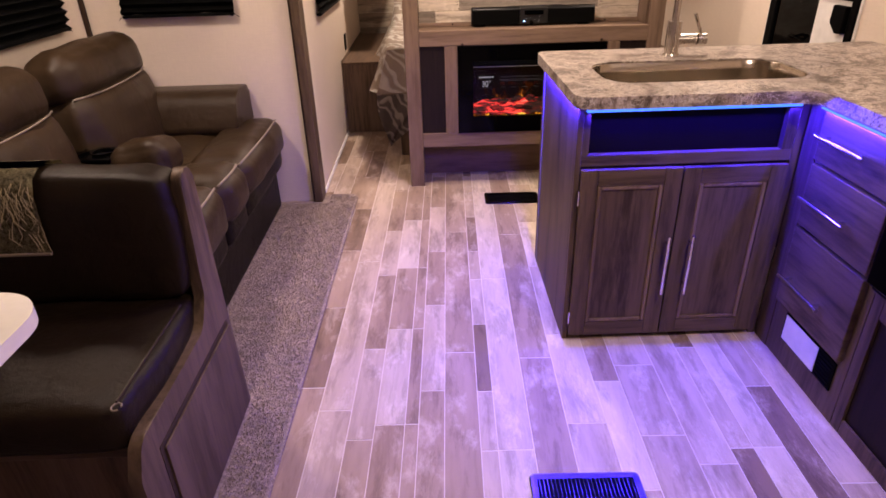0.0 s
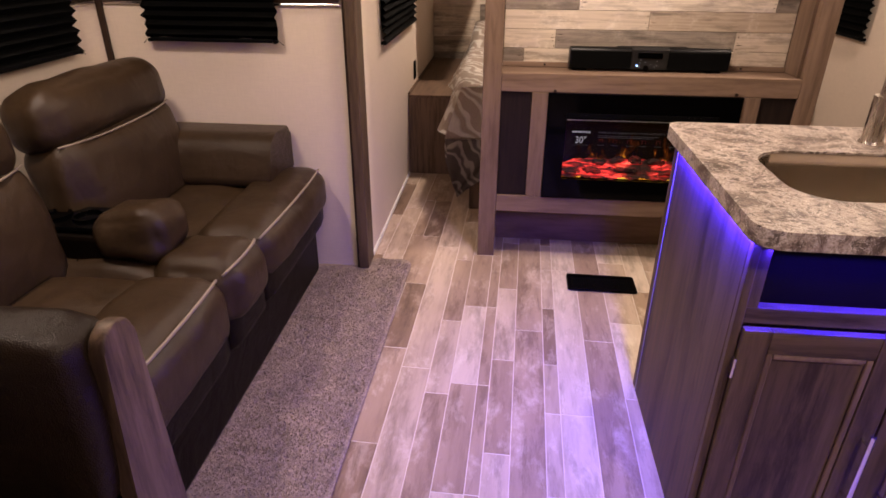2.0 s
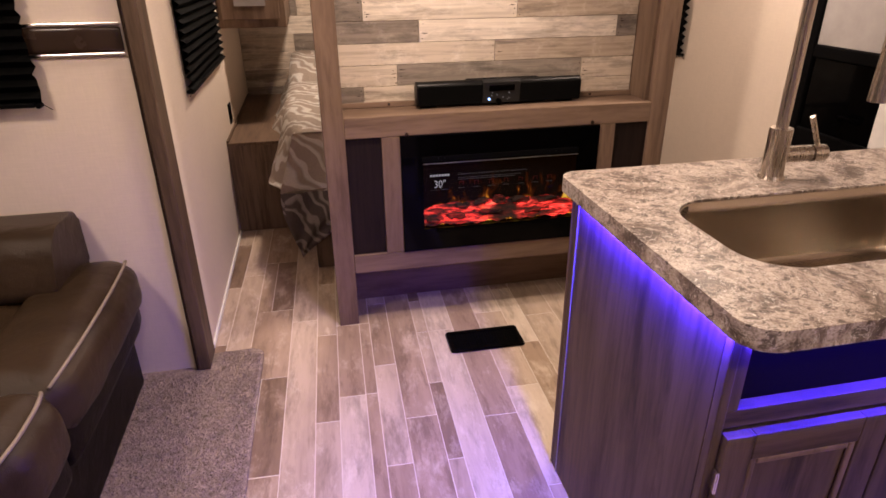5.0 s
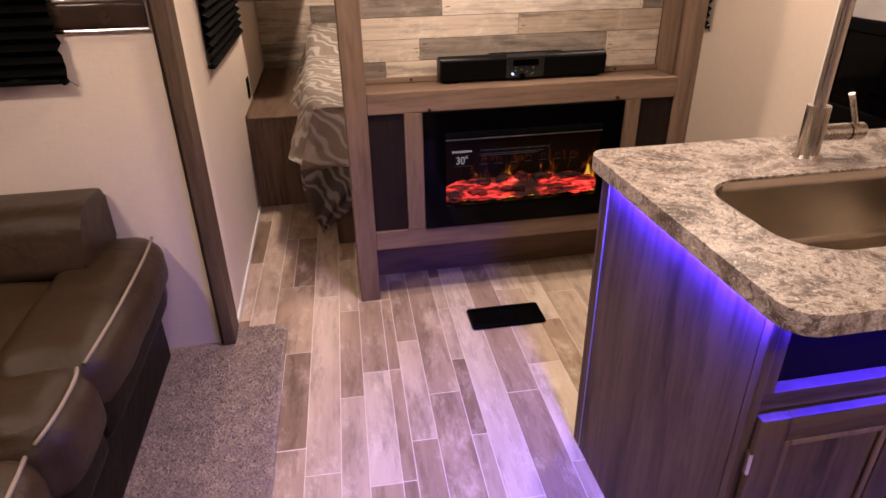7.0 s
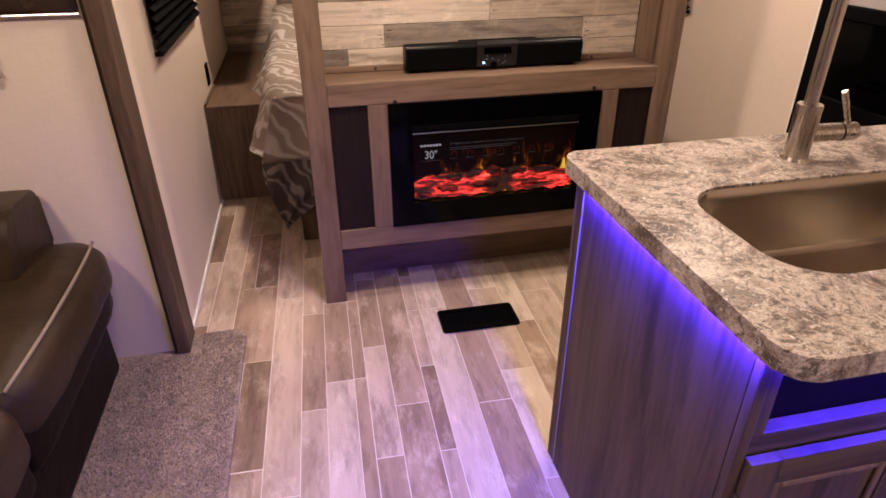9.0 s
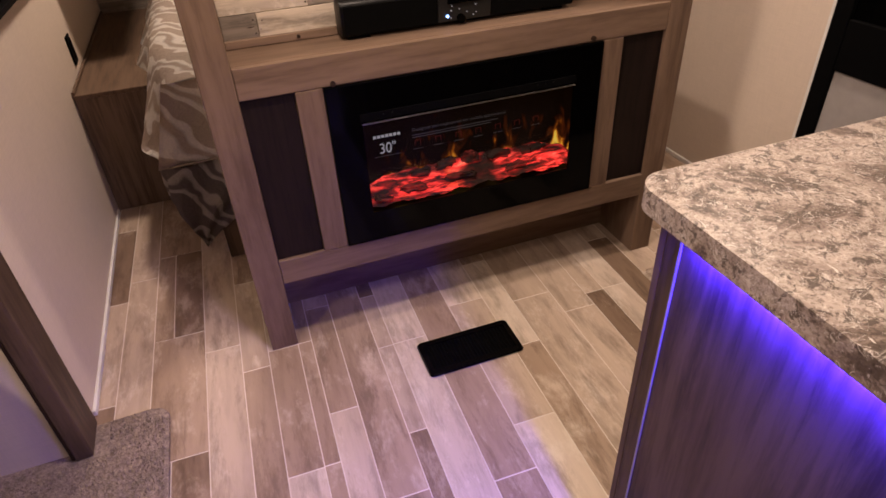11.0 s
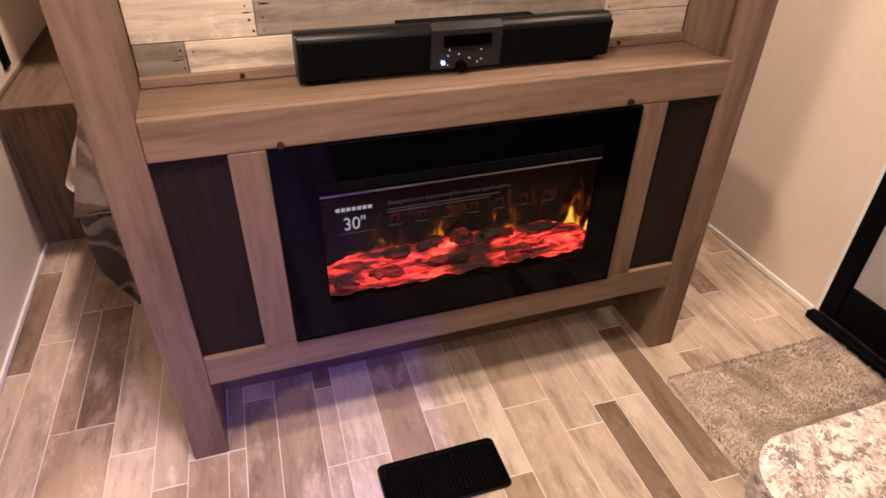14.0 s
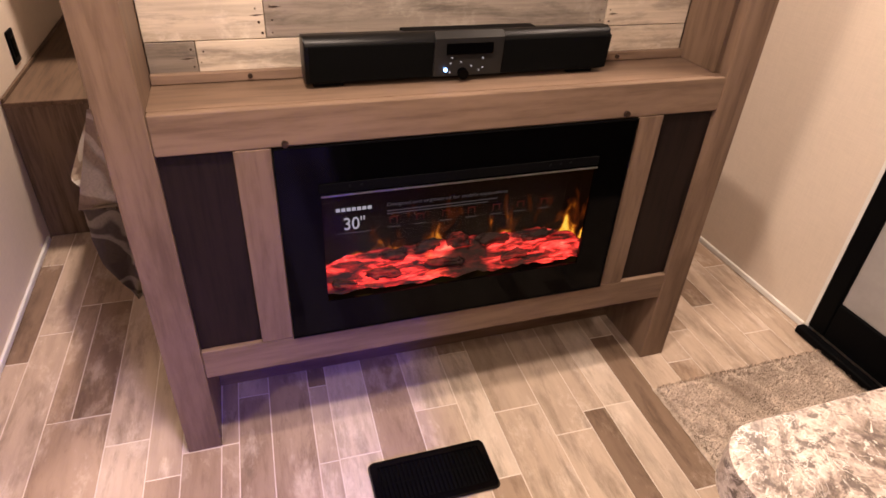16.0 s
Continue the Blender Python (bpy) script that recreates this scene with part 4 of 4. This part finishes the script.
# ---- slide-out: carpet, sofa, dinette ----
def pile(name, count, inside, z, tall, width, material, seed):
    """Cut-pile tufts: small leaning blades strewn over a patch."""
    rng = np.random.default_rng(seed)
    base = inside(rng, count)
    n = len(base)
    lean = rng.uniform(-0.45, 0.45, (n, 2)) * tall
    turn = rng.uniform(0, np.pi, n)
    side = np.stack([np.cos(turn), np.sin(turn)], 1) * width * rng.uniform(0.6, 1.3, (n, 1))
    hgt = z + tall * rng.uniform(0.6, 1.15, n)
    verts = np.zeros((n, 3, 3))
    verts[:, 0, :2], verts[:, 1, :2], verts[:, 2, :2] = base - side, base + side, base + lean
    verts[:, 0, 2] = verts[:, 1, 2] = z - 0.002
    verts[:, 2, 2] = hgt
    me = bpy.data.meshes.new(name)
    me.from_pydata(verts.reshape(-1, 3).tolist(), [], np.arange(3 * n).reshape(-1, 3).tolist())
    me.materials.append(material)
    return new(name, me)


def carpet():
    out = round_outline([(SLIDE + 0.001, BACK + 0.01), (1.068, BACK + 0.01), (1.136, 3.985), (0.937, 3.985), (0.937, END - 0.002), (SLIDE + 0.001, END - 0.002)], [0, 0, 0.045, 0, 0, 0], 8)
    bm = prism(out, "z", 0.002, 0.014, 0.005, 3)
    solid("slide_carpet", bm, CARPET, "taupe cut-pile carpet on the slide-out floor", "carpet", "structure", smooth=50)

    def inside(rng, count):
        p = np.stack([rng.uniform(0.62, 1.13, count), rng.uniform(1.3, 3.98, count)], 1)
        return p[(p[:, 0] < 1.128 - 0.0137 * (3.98 - p[:, 1])) & ~((p[:, 0] > 1.09) & (p[:, 1] > 3.94)) & ~((p[:, 0] < 0.985) & (p[:, 1] > 3.86)) & ~((p[:, 0] < 0.97) & (p[:, 1] < 2.28))]

    p = pile("pile", 70000, inside, 0.014, 0.007, 0.0016, CARPET, 3)
    p.parent = bpy.data.objects["slide_carpet"]
    tagged(p, "taupe carpet tufts", kind="stuff")


carpet()


def entry_rug():
    bm = bmesh.new()
    bmesh.ops.create_grid(bm, x_segments=56, y_segments=64, size=0.5, matrix=Matrix.Translation((2.985, 3.56, 0)) @ Matrix.Diagonal((0.60, 0.82, 1, 1)))
    for v in bm.verts:
        e = min(0.30 - abs(v.co.x - 2.985), 0.41 - abs(v.co.y - 3.56))
        v.co.z = 0.003 + (0.012 + 0.002 * noise.noise(v.co * 60)) * min(1, max(0.0, e) / 0.012)
        if e < 0.004:
            v.co += Vector((noise.noise((v.co.y * 40, 1, 0)), noise.noise((v.co.x * 40, 2, 0)), 0)) * 0.004
    bmesh.ops.extrude_edge_only(bm, edges=[e for e in bm.edges if e.is_boundary])
    solid("entry_rug", bm, RUG, "shaggy mottled brown rug by the entry door", "rug", smooth=60)
    p = pile("pile", 36000, lambda rng, n: np.stack([rng.uniform(2.688, 3.283, n), rng.uniform(3.152, 3.968, n)], 1), 0.014, 0.008, 0.0014, RUG, 5)
    p.parent = bpy.data.objects["entry_rug"]
    tagged(p, "shaggy brown and cream tufts", kind="stuff")


entry_rug()


def sofa():
    t = thing("recliner_sofa", "brown leather two-seat recliner sofa with console and pale piping", "sofa")
    # base, flaps and console body carry their shade in the leather colour
    part("base", box(0.02, 0.732, 2.30, 3.845, 0.014, 0.36, 0.02, 3), LEATHER_SHADED, t)
    for y0, y1, zt in ((2.30, 2.872, 0.535), (2.880, 3.152, 0.528), (3.160, 3.872, 0.512)):
        s = part("seat", soft(0.10, 0.56, y0, y1, 0.330, zt - 0.028, 0.045, 0.014, 14, None, 0.010), LEATHER, t, smooth=180)
        part("seat_front", soft(0.52, 0.798, y0, y1, 0.320, zt, 0.075, 0.016, 16, None, 0.007), LEATHER, s, smooth=180)
        part("front_flap", soft(0.69, 0.775, y0 + 0.004, y1 - 0.004, 0.24, 0.40, 0.035, 0.004, 8), LEATHER_SHADED, s, smooth=180)
        part("piping", tube([(0.780 - 0.02 * (abs(k - 6) / 6) ** 3, y0 + 0.015 + (y1 - y0 - 0.03) * k / 12, zt - 0.010 - 0.012 * (abs(k - 6) / 6) ** 4) for k in range(13)], 0.0048, 6), PIPING, s, "pale contrast piping", smooth=180)
        part("seam", tube([(0.30, y0 + 0.05 + (y1 - y0 - 0.10) * k / 10, zt - 0.016 + 0.004 * math.sin(math.pi * k / 10)) for k in range(11)], 0.002, 6), LEATHER_SHADED, s)
    for y0, y1 in ((2.33, 2.96), (3.095, 3.765)):
        m = Matrix.Translation((0.26, 0, 0.47)) @ Matrix.Rotation(radians(-10), 4, "Y") @ Matrix.Translation((-0.26, 0, -0.47))
        b = part("backrest", soft(0.10, 0.285, y0, y1, 0.42, 0.815, 0.06, 0.03, 14, m, 0.010), LEATHER, t, smooth=180)
        part("headrest", soft(0.090, 0.285, y0 - 0.005, y1 + 0.005, 0.775, 0.975, 0.075, 0.015, 14, m, 0.010), LEATHER, b, smooth=180)
        part("piping", tube([m @ Vector((0.288 - 0.03 * (abs(k - 8) / 8) ** 4, y0 + 0.01 + (y1 - y0 - 0.02) * k / 16, 0.800 - 0.012 * (1 - ((k - 8) / 8) ** 2))) for k in range(17)], 0.0035, 6), PIPING, b, "pale contrast piping", smooth=180)
    # far arm: a rolled pad on the seat's end
    prof = round_outline([(3.590, 0.485), (3.888, 0.485), (3.888, 0.676), (3.665, 0.688)], [0.035, 0.012, 0.035, 0.10], 8)
    arm = part("armrest", prism(prof, "x", 0.16, 0.645, 0.016, 4), LEATHER, t, smooth=60)
    ring = [(0.640, y + (3.77 - y) * 0.05, z + (0.58 - z) * 0.05) for y, z in prof]
    part("piping", tube(ring[18:], 0.0028, 6), PIPING, arm, smooth=180)
    con = part("console", box(0.10, 0.50, 2.945, 3.125, 0.44, 0.590, 0.02, 3), LEATHER_SHADED, t)
    part("console_pad", soft(0.355, 0.565, 2.930, 3.135, 0.490, 0.650, 0.060, 0.012, 16, None, 0.020), LEATHER, con, smooth=180)
    part("tray", box(0.12, 0.36, 2.952, 3.118, 0.590, 0.605, 0.006), BLACKGLOSS, con, "black cup-holder tray")
    for x in (0.19, 0.295):
        cup = bmesh.new()
        for k in range(24):
            a, b = 2 * math.pi * k / 24, 2 * math.pi * (k + 1) / 24
            ring = [[(x + r * math.cos(q), 3.035 + r * math.sin(q), z) for q in (a, b)] for r, z in ((0.046, 0.605), (0.045, 0.613), (0.038, 0.613), (0.036, 0.606))]
            for u, w in zip(ring, ring[1:]):
                cup.faces.new([cup.verts.new(p) for p in (u[0], u[1], w[1], w[0])])
        bmesh.ops.remove_doubles(cup, verts=cup.verts[:], dist=1e-5)
        part("cup_holder", cup, BLACKGLOSS, con, smooth=60)
    part("near_armrest", soft(0.16, 0.640, 2.285, 2.42, 0.50, 0.66, 0.055, 0.01, 10), LEATHER, t, smooth=180)


sofa()


def dinette_bench():
    t = thing("dinette_bench", "dark leather dinette bench with wood-grain end panel", "bench")
    prof = round_outline([(2.268, 0.014), (2.238, 0.36), (2.212, 0.838), (2.135, 0.838), (2.112, 0.50), (2.055, 0.432), (1.665, 0.432), (1.625, 0.36), (1.625, 0.014)], [0, 0.2, 0.036, 0.036, 0.05, 0.06, 0.05, 0.05, 0], 8)
    end = part("end_panel", prism(prof, "x", 0.934, 0.962, 0.006, 3), CAB, t, "wood-grain end panel", smooth=40)
    inset = round_outline([(2.240, 0.03), (2.215, 0.345), (1.735, 0.345), (1.735, 0.03)], 0.004, 3)
    groove = round_outline([(2.238, 0.03), (2.212, 0.362), (1.718, 0.362), (1.718, 0.03)], 0.004, 3)
    part("groove", prism(groove, "x", 0.9622, 0.9632), TRIMDARK, end, "dark groove round the inset panel")
    part("inset_panel", prism(inset, "x", 0.9625, 0.968, 0.0015), CAB, end)
    part("seat_box", box(SLIDE + 0.004, 0.933, 1.72, 2.20, 0.014, 0.385), CAB, t)
    part("seat_rail", box(SLIDE + 0.004, 0.933, 1.70, 1.7195, 0.355, 0.385, 0.003), CAB_X, t)
    part("back_board", box(SLIDE + 0.004, 0.933, 2.165, 2.215, 0.387, 0.800), CAB, t)
    s = part("seat_cushion", soft(SLIDE + 0.005, 0.930, 1.665, 2.150, 0.388, 0.512, 0.03, 0.014, 16, None, 0.004), LEATHER_BENCH, t, smooth=180)
    part("seat_seam", tube([(0.918, 1.70 + 0.36 * k / 8, 0.510) for k in range(9)], 0.003, 6), LEATHER, s)
    part("zip_tab", tube([(0.926 + 0.010 * math.cos(a), 1.682 + 0.012 * math.sin(a), 0.512) for a in [math.pi * k / 4 for k in range(8)]], 0.002, 6), PIPING, s, "small pale tab at the cushion corner")
    part("back_cushion", soft(SLIDE + 0.005, 0.930, 2.070, 2.205, 0.510, 0.848, 0.035, 0.014, 16, None, 0.005), LEATHER_BENCH, t, smooth=180)


dinette_bench()


def throw_runner():
    """A woven runner folded over the bench back, with a pale hem."""
    t = thing("woven_runner", "fringed tan and olive woven runner over the bench back", "throw")
    path = [(2.052, 0.675), (2.052, 0.75), (2.058, 0.82), (2.075, 0.856), (2.11, 0.872), (2.16, 0.872), (2.20, 0.860), (2.222, 0.82), (2.226, 0.74)]
    bm = bmesh.new()
    cols = 28
    rows = [[bm.verts.new((0.16 + 0.49 * c / cols, y + 0.003 * noise.noise((c * 0.4, z * 9, 1)), z)) for c in range(cols + 1)] for y, z in path]
    for a, b in zip(rows, rows[1:]):
        for c in range(cols):
            bm.faces.new((a[c], a[c + 1], b[c + 1], b[c]))
    bmesh.ops.solidify(bm, geom=bm.faces[:], thickness=-0.004)
    part("cloth", bm, RUNNER, t, smooth=60)
    part("hem", tube([(0.16 + 0.49 * k / 12, 2.050, 0.674) for k in range(13)], 0.004, 6), PIPING, t, "pale hem")
    fr = bmesh.new()
    rnd = random.Random(8)
    for k in range(240):
        x = 0.165 + k * 0.00202
        z = 0.852 - rnd.random() ** 2 * 0.13
        tube([(x, 2.064 if z > 0.84 else 2.050, z), (x + rnd.uniform(-0.012, 0.012), 2.049, z - 0.022), (x + rnd.uniform(-0.018, 0.018), 2.047, z - 0.045)], 0.0009, 4, fr)
    part("fringe", fr, plain("straw_fringe", (0.40, 0.34, 0.22), 0.9), t)


throw_runner()


def dinette_table():
    t = thing("dinette_table", "cream dinette table with rounded corners", "table")
    out = round_outline(rect(SLIDE + 0.005, 0.840, 0.95, 1.758), [0, 0.11, 0.11, 0], 12)
    part("tabletop", prism(out, "z", 0.712, 0.742, 0.008, 3), TABLETOP, t, smooth=40)
    part("pedestal", rod((0.42, 1.35, 0.02), (0.42, 1.35, 0.7118), 0.035, 24), CHROME, t, smooth=40)
    part("foot_plate", rod((0.42, 1.35, 0.0145), (0.42, 1.35, 0.03), 0.12, 32), CHROME, t, smooth=40)


dinette_table()


# ---- bedroom ----
def nightstand(m, label):
    t = thing("nightstand", label, "nightstand", group="nightstands")
    part("body", box(0, 0.285, 0.0, 1.355, 0.002, 0.494, 0.002), wood("nightstand_upright", (0.085, 0.055, 0.037), (0.19, 0.132, 0.092), (20, 20, 1.4), 0.5, 0.6), t)
    part("top", box(0, 0.292, -0.006, 1.355, 0.4945, 0.513, 0.003), NSTAND, t)
    part("wall_lip", box(0, 0.010, -0.004, 1.355, 0.5135, 0.527, 0.002), NSTAND, t)
    t.matrix_world = m


nightstand(pose(LEFT + 0.002, 5.226, 0), "long low wood-grain nightstand along the bed wall")
nightstand(pose(RIGHT - 0.296, 5.215, 0), "wood-grain nightstand on the entry side of the bed")


def bed():
    t = thing("bed", "bed platform with mattress behind the fireplace partition", "bed")
    part("platform", box(1.36, 2.88, 4.66, 6.58, 0.003, 0.34, 0.004), CAB, t)
    part("mattress", soft(1.31, 2.92, 4.64, 6.58, 0.345, 0.66, 0.06, 0.01, 8), MATTRESS, t, smooth=180)


bed()


def bedspread():
    """A printed spread over the mattress; its side hangs in folds, and a corner turns its dark reverse outwards."""
    t = thing("bedspread", "rumpled taupe bedspread with winding white print, corner hanging", "bedspread")
    bm = bmesh.new()
    nu, nv = 60, 90
    top_z = 0.69

    def place(u, v):
        # u: from the hanging hem (0) over the edge to the far side; v: from foot to head
        y = 4.64 + 1.92 * v
        s = u * 1.95
        hang = 0.265 + 0.02 * math.sin(v * 9)
        near = min(1.0, v * 4)
        edge = 1.335 - 0.05 * near
        fold = math.sin(v * 26 + 1.2 * math.sin(v * 11)) * 0.9 + noise.noise((v * 9, u * 3, 2.0)) * 0.6
        if s < hang:
            f = (hang - s) / hang
            x = edge - 0.02 - (0.086 + 0.034 * near) * f ** (1.8 - near) + 0.030 * fold * min(1.0, f * 1.6) * min(1.0, v * 9)
            z = top_z - 0.02 - (hang - s)
        else:
            q = min(1.0, (s - hang) / 0.05)
            x = edge - 0.02 * (1 - q) + (s - hang)
            z = top_z - 0.02 * (1 - q) ** 2 + 0.016 * noise.noise((x * 5, y * 5, 0.5))
            if y > 6.0:
                z += 0.12 * math.sin(min(1.0, (y - 6.0) / 0.45) * math.pi * 0.6)
        return (min(x, 2.93), y, z)

    g = [[bm.verts.new(place(i / nu, j / nv)) for j in range(nv + 1)] for i in range(nu + 1)]
    for i in range(nu):
        for j in range(nv):
            bm.faces.new((g[i][j], g[i + 1][j], g[i + 1][j + 1], g[i][j + 1]))
    bmesh.ops.solidify(bm, geom=bm.faces[:], thickness=0.006)
    part("cover", bm, SPREAD, t, smooth=180)
    # the corner at the foot: a pocket of cloth that narrows to a point, its dark reverse outwards
    hem = [Vector(p) for p in ((1.235, 5.10, 0.41), (1.226, 4.92, 0.405), (1.228, 4.74, 0.400), (1.236, 4.635, 0.412), (1.40, 4.628, 0.42), (1.62, 4.63, 0.44))]
    tip = Vector((1.293, 4.682, 0.062))

    def along(points, w):
        k = min(int(w * (len(points) - 1)), len(points) - 2)
        return points[k].lerp(points[k + 1], w * (len(points) - 1) - k)

    bm = bmesh.new()
    g = []
    for i in range(19):
        f = i / 18
        row = []
        for j in range(41):
            w = j / 40
            p = along(hem, w).lerp(tip, f ** 1.15 * (1 - 0.45 * abs(w - 0.5) ** 1.5 * (1 - f)))
            out = Vector((p.x - 1.32, p.y - 4.80, 0)).normalized()
            p += out * (0.035 * math.sin(f * math.pi) + 0.014 * math.sin(w * 30 + f * 4) * (1 - f * 0.6) + 0.010 * noise.noise((w * 9, f * 6, 4.0)))
            row.append(bm.verts.new(p))
        g.append(row)
    for i in range(18):
        for j in range(40):
            bm.faces.new((g[i][j], g[i + 1][j], g[i + 1][j + 1], g[i][j + 1]))
    bmesh.ops.solidify(bm, geom=bm.faces[:], thickness=0.006)
    part("turned_corner", bm, SPREAD_BACK, t, "dark patterned reverse of the spread", smooth=180)
    part("hem", tube([along(hem, k / 24) + Vector((0.002, -0.004, 0.004)) for k in range(25)], 0.004, 6), PIPING, t, "pale stitched hem", smooth=180)
    bm = bmesh.new()
    g = []
    for i in range(13):
        f = i / 12
        g.append([bm.verts.new((1.308 - 0.085 * f * max(0.0, 1 - j / 6) + 1.59 * j / 40, 4.640 - 0.016 * f + 0.010 * math.sin(j * 0.9) * f, 0.688 - f * 0.27)) for j in range(41)])
    for i in range(12):
        for j in range(40):
            bm.faces.new((g[i][j], g[i + 1][j], g[i + 1][j + 1], g[i][j + 1]))
    bmesh.ops.solidify(bm, geom=bm.faces[:], thickness=0.005)
    part("foot_drop", bm, SPREAD, t, smooth=180)


bedspread()


def overhead_cabinet():
    t = thing("overhead_cabinet", "oak-look overhead cabinet above the nightstand", "cabinet")
    part("body", box(LEFT + 0.002, 1.30, 5.612, 6.56, 1.056, 1.85, 0.003), OAK, t)
    d = part("door", box(LEFT + 0.03, 1.27, 5.590, 5.611, 1.10, 1.80, 0.004), OAK, t)
    part("door_glass", box(LEFT + 0.10, 1.20, 5.586, 5.5895, 1.17, 1.73), GREYPANEL, d, "pale frosted door panel")


overhead_cabinet()

outlet = thing("wall_outlet", "black wall outlet plate beside the nightstand", "outlet")
part("plate", box(LEFT + 0.0005, LEFT + 0.008, 5.475, 5.55, 0.556, 0.668, 0.003), BLACK, outlet)
part("socket", box(LEFT + 0.0085, LEFT + 0.0105, 5.493, 5.532, 0.578, 0.646, 0.001), BLACKGLOSS, outlet)

headwall = thing("board_cladding", "weathered pallet-board cladding behind the bed", "cladding", "structure")
HJ = {r: [LEFT + 0.25 + ((r * 0.37) % 0.7), LEFT + 1.1 + ((r * 0.53) % 0.6), LEFT + 1.9 + ((r * 0.29) % 0.4)] for r in range(16)}
for r in range(16):
    cuts = [LEFT + 0.002] + HJ[r] + [RIGHT - 0.002]
    for k, (a, b) in enumerate(zip(cuts, cuts[1:])):
        ob = part("board", box(-(b - a) / 2 + 0.001, (b - a) / 2 - 0.001, -0.010, 0, -0.0595, 0.0595, 0.0015, 1), BOARDS[(r * 3 + k * 2 + r // 3) % 4], headwall)
        ob.location = ((a + b) / 2, HEAD + 0.018, 0.08 + 0.1205 * (r + 0.5))


# ---- floor: printed boards in columns that repeat every 0.976 m ----
solid("floor", box(SLIDE - 0.05, RIGHT + 0.05, BACK - 0.05, HEAD + 0.07, -0.05, -0.0005), GROUT, "wood-look vinyl plank floor with pale joints", "floor", "structure")
floor_ob = bpy.data.objects["floor"]
PERIOD, SKEW = 0.976, 0.027
# x from, x to, then for each board: where it starts, its tone from 0 pale to 3 dark
COLUMNS = [
    (0.740, 0.820, [(2.20, 2)]), (0.820, 0.890, [(2.40, 1), (2.80, 2)]), (0.890, 0.966, [(2.10, 1), (2.585, 3)]),
    (0.966, 1.060, [(2.695, 1)]), (1.060, 1.120, [(2.328, 2, 2.814)]), (1.120, 1.214, [(2.328, 3, 2.814)]), (1.060, 1.214, [(2.814, 2, 3.304)]), (1.214, 1.318, [(2.215, 1)]),
    (1.318, 1.398, [(2.085, 1), (2.53, 2)]), (1.398, 1.490, [(2.143, 0), (2.648, 2)]), (1.490, 1.532, [(2.143, 2), (2.648, 2)]),
    (1.532, 1.612, [(2.292, 1), (2.807, 2)]), (1.612, 1.718, [(2.492, 2)]), (1.718, 1.768, [(2.024, 1), (2.281, 3), (2.663, 1)]),
    (1.768, 1.872, [(2.024, 0)]), (1.872, 1.985, [(2.447, 2)]), (1.985, 2.105, [(2.121, 0), (2.58, 1)]),
    (2.105, 2.192, [(1.866, 0), (2.31, 2)]), (2.192, 2.325, [(2.06, 1), (2.388, 1)]), (2.325, 2.432, [(1.945, 1)]),
    (2.432, 2.500, [(2.0, 1), (2.476, 3)]), (2.500, 2.588, [(2.0, 0)]), (2.588, 2.672, [(2.26, 1), (2.68, 3)]), (2.672, 2.772, [(1.864, 1)]),
    (2.772, 2.860, [(2.10, 1), (2.55, 2)]), (2.860, 2.930, [(2.22, 2), (2.6, 1)]), (2.930, 3.012, [(2.4, 1)]), (3.012, 3.096, [(2.31, 3), (2.75, 1)]),
    (3.096, 3.20, [(2.15, 1)]), (3.20, 3.29, [(2.5, 2), (2.9, 1)]), (3.29, 3.37, [(2.3, 1)]),
]
for x0, x1, rows in COLUMNS:
    for k, (ya, tone, *end) in enumerate(rows):
        yb = end[0] if end else rows[k + 1][0] if k + 1 < len(rows) else rows[0][0] + PERIOD
        me = None
        for n in range(-4, 6):
            a, b = ya + n * PERIOD, yb + n * PERIOD
            if b > HEAD + 0.05 or a < BACK:
                continue
            if me is None:
                ob = part("plank", box(-(x1 - x0) / 2 + 0.0014, (x1 - x0) / 2 - 0.0014, -(b - a) / 2 + 0.0019, (b - a) / 2 - 0.0019, -0.004, 0.0004, 0.0003, 1), PLANK_TONES[tone], floor_ob)
                me = ob.data
            else:
                ob = new("plank", me)
                ob.parent = floor_ob
            yc = (a + b) / 2
            ob.matrix_basis = pose((x0 + x1) / 2 + SKEW * (yc - 3.2), yc, 0, 0, 0, -math.degrees(SKEW))
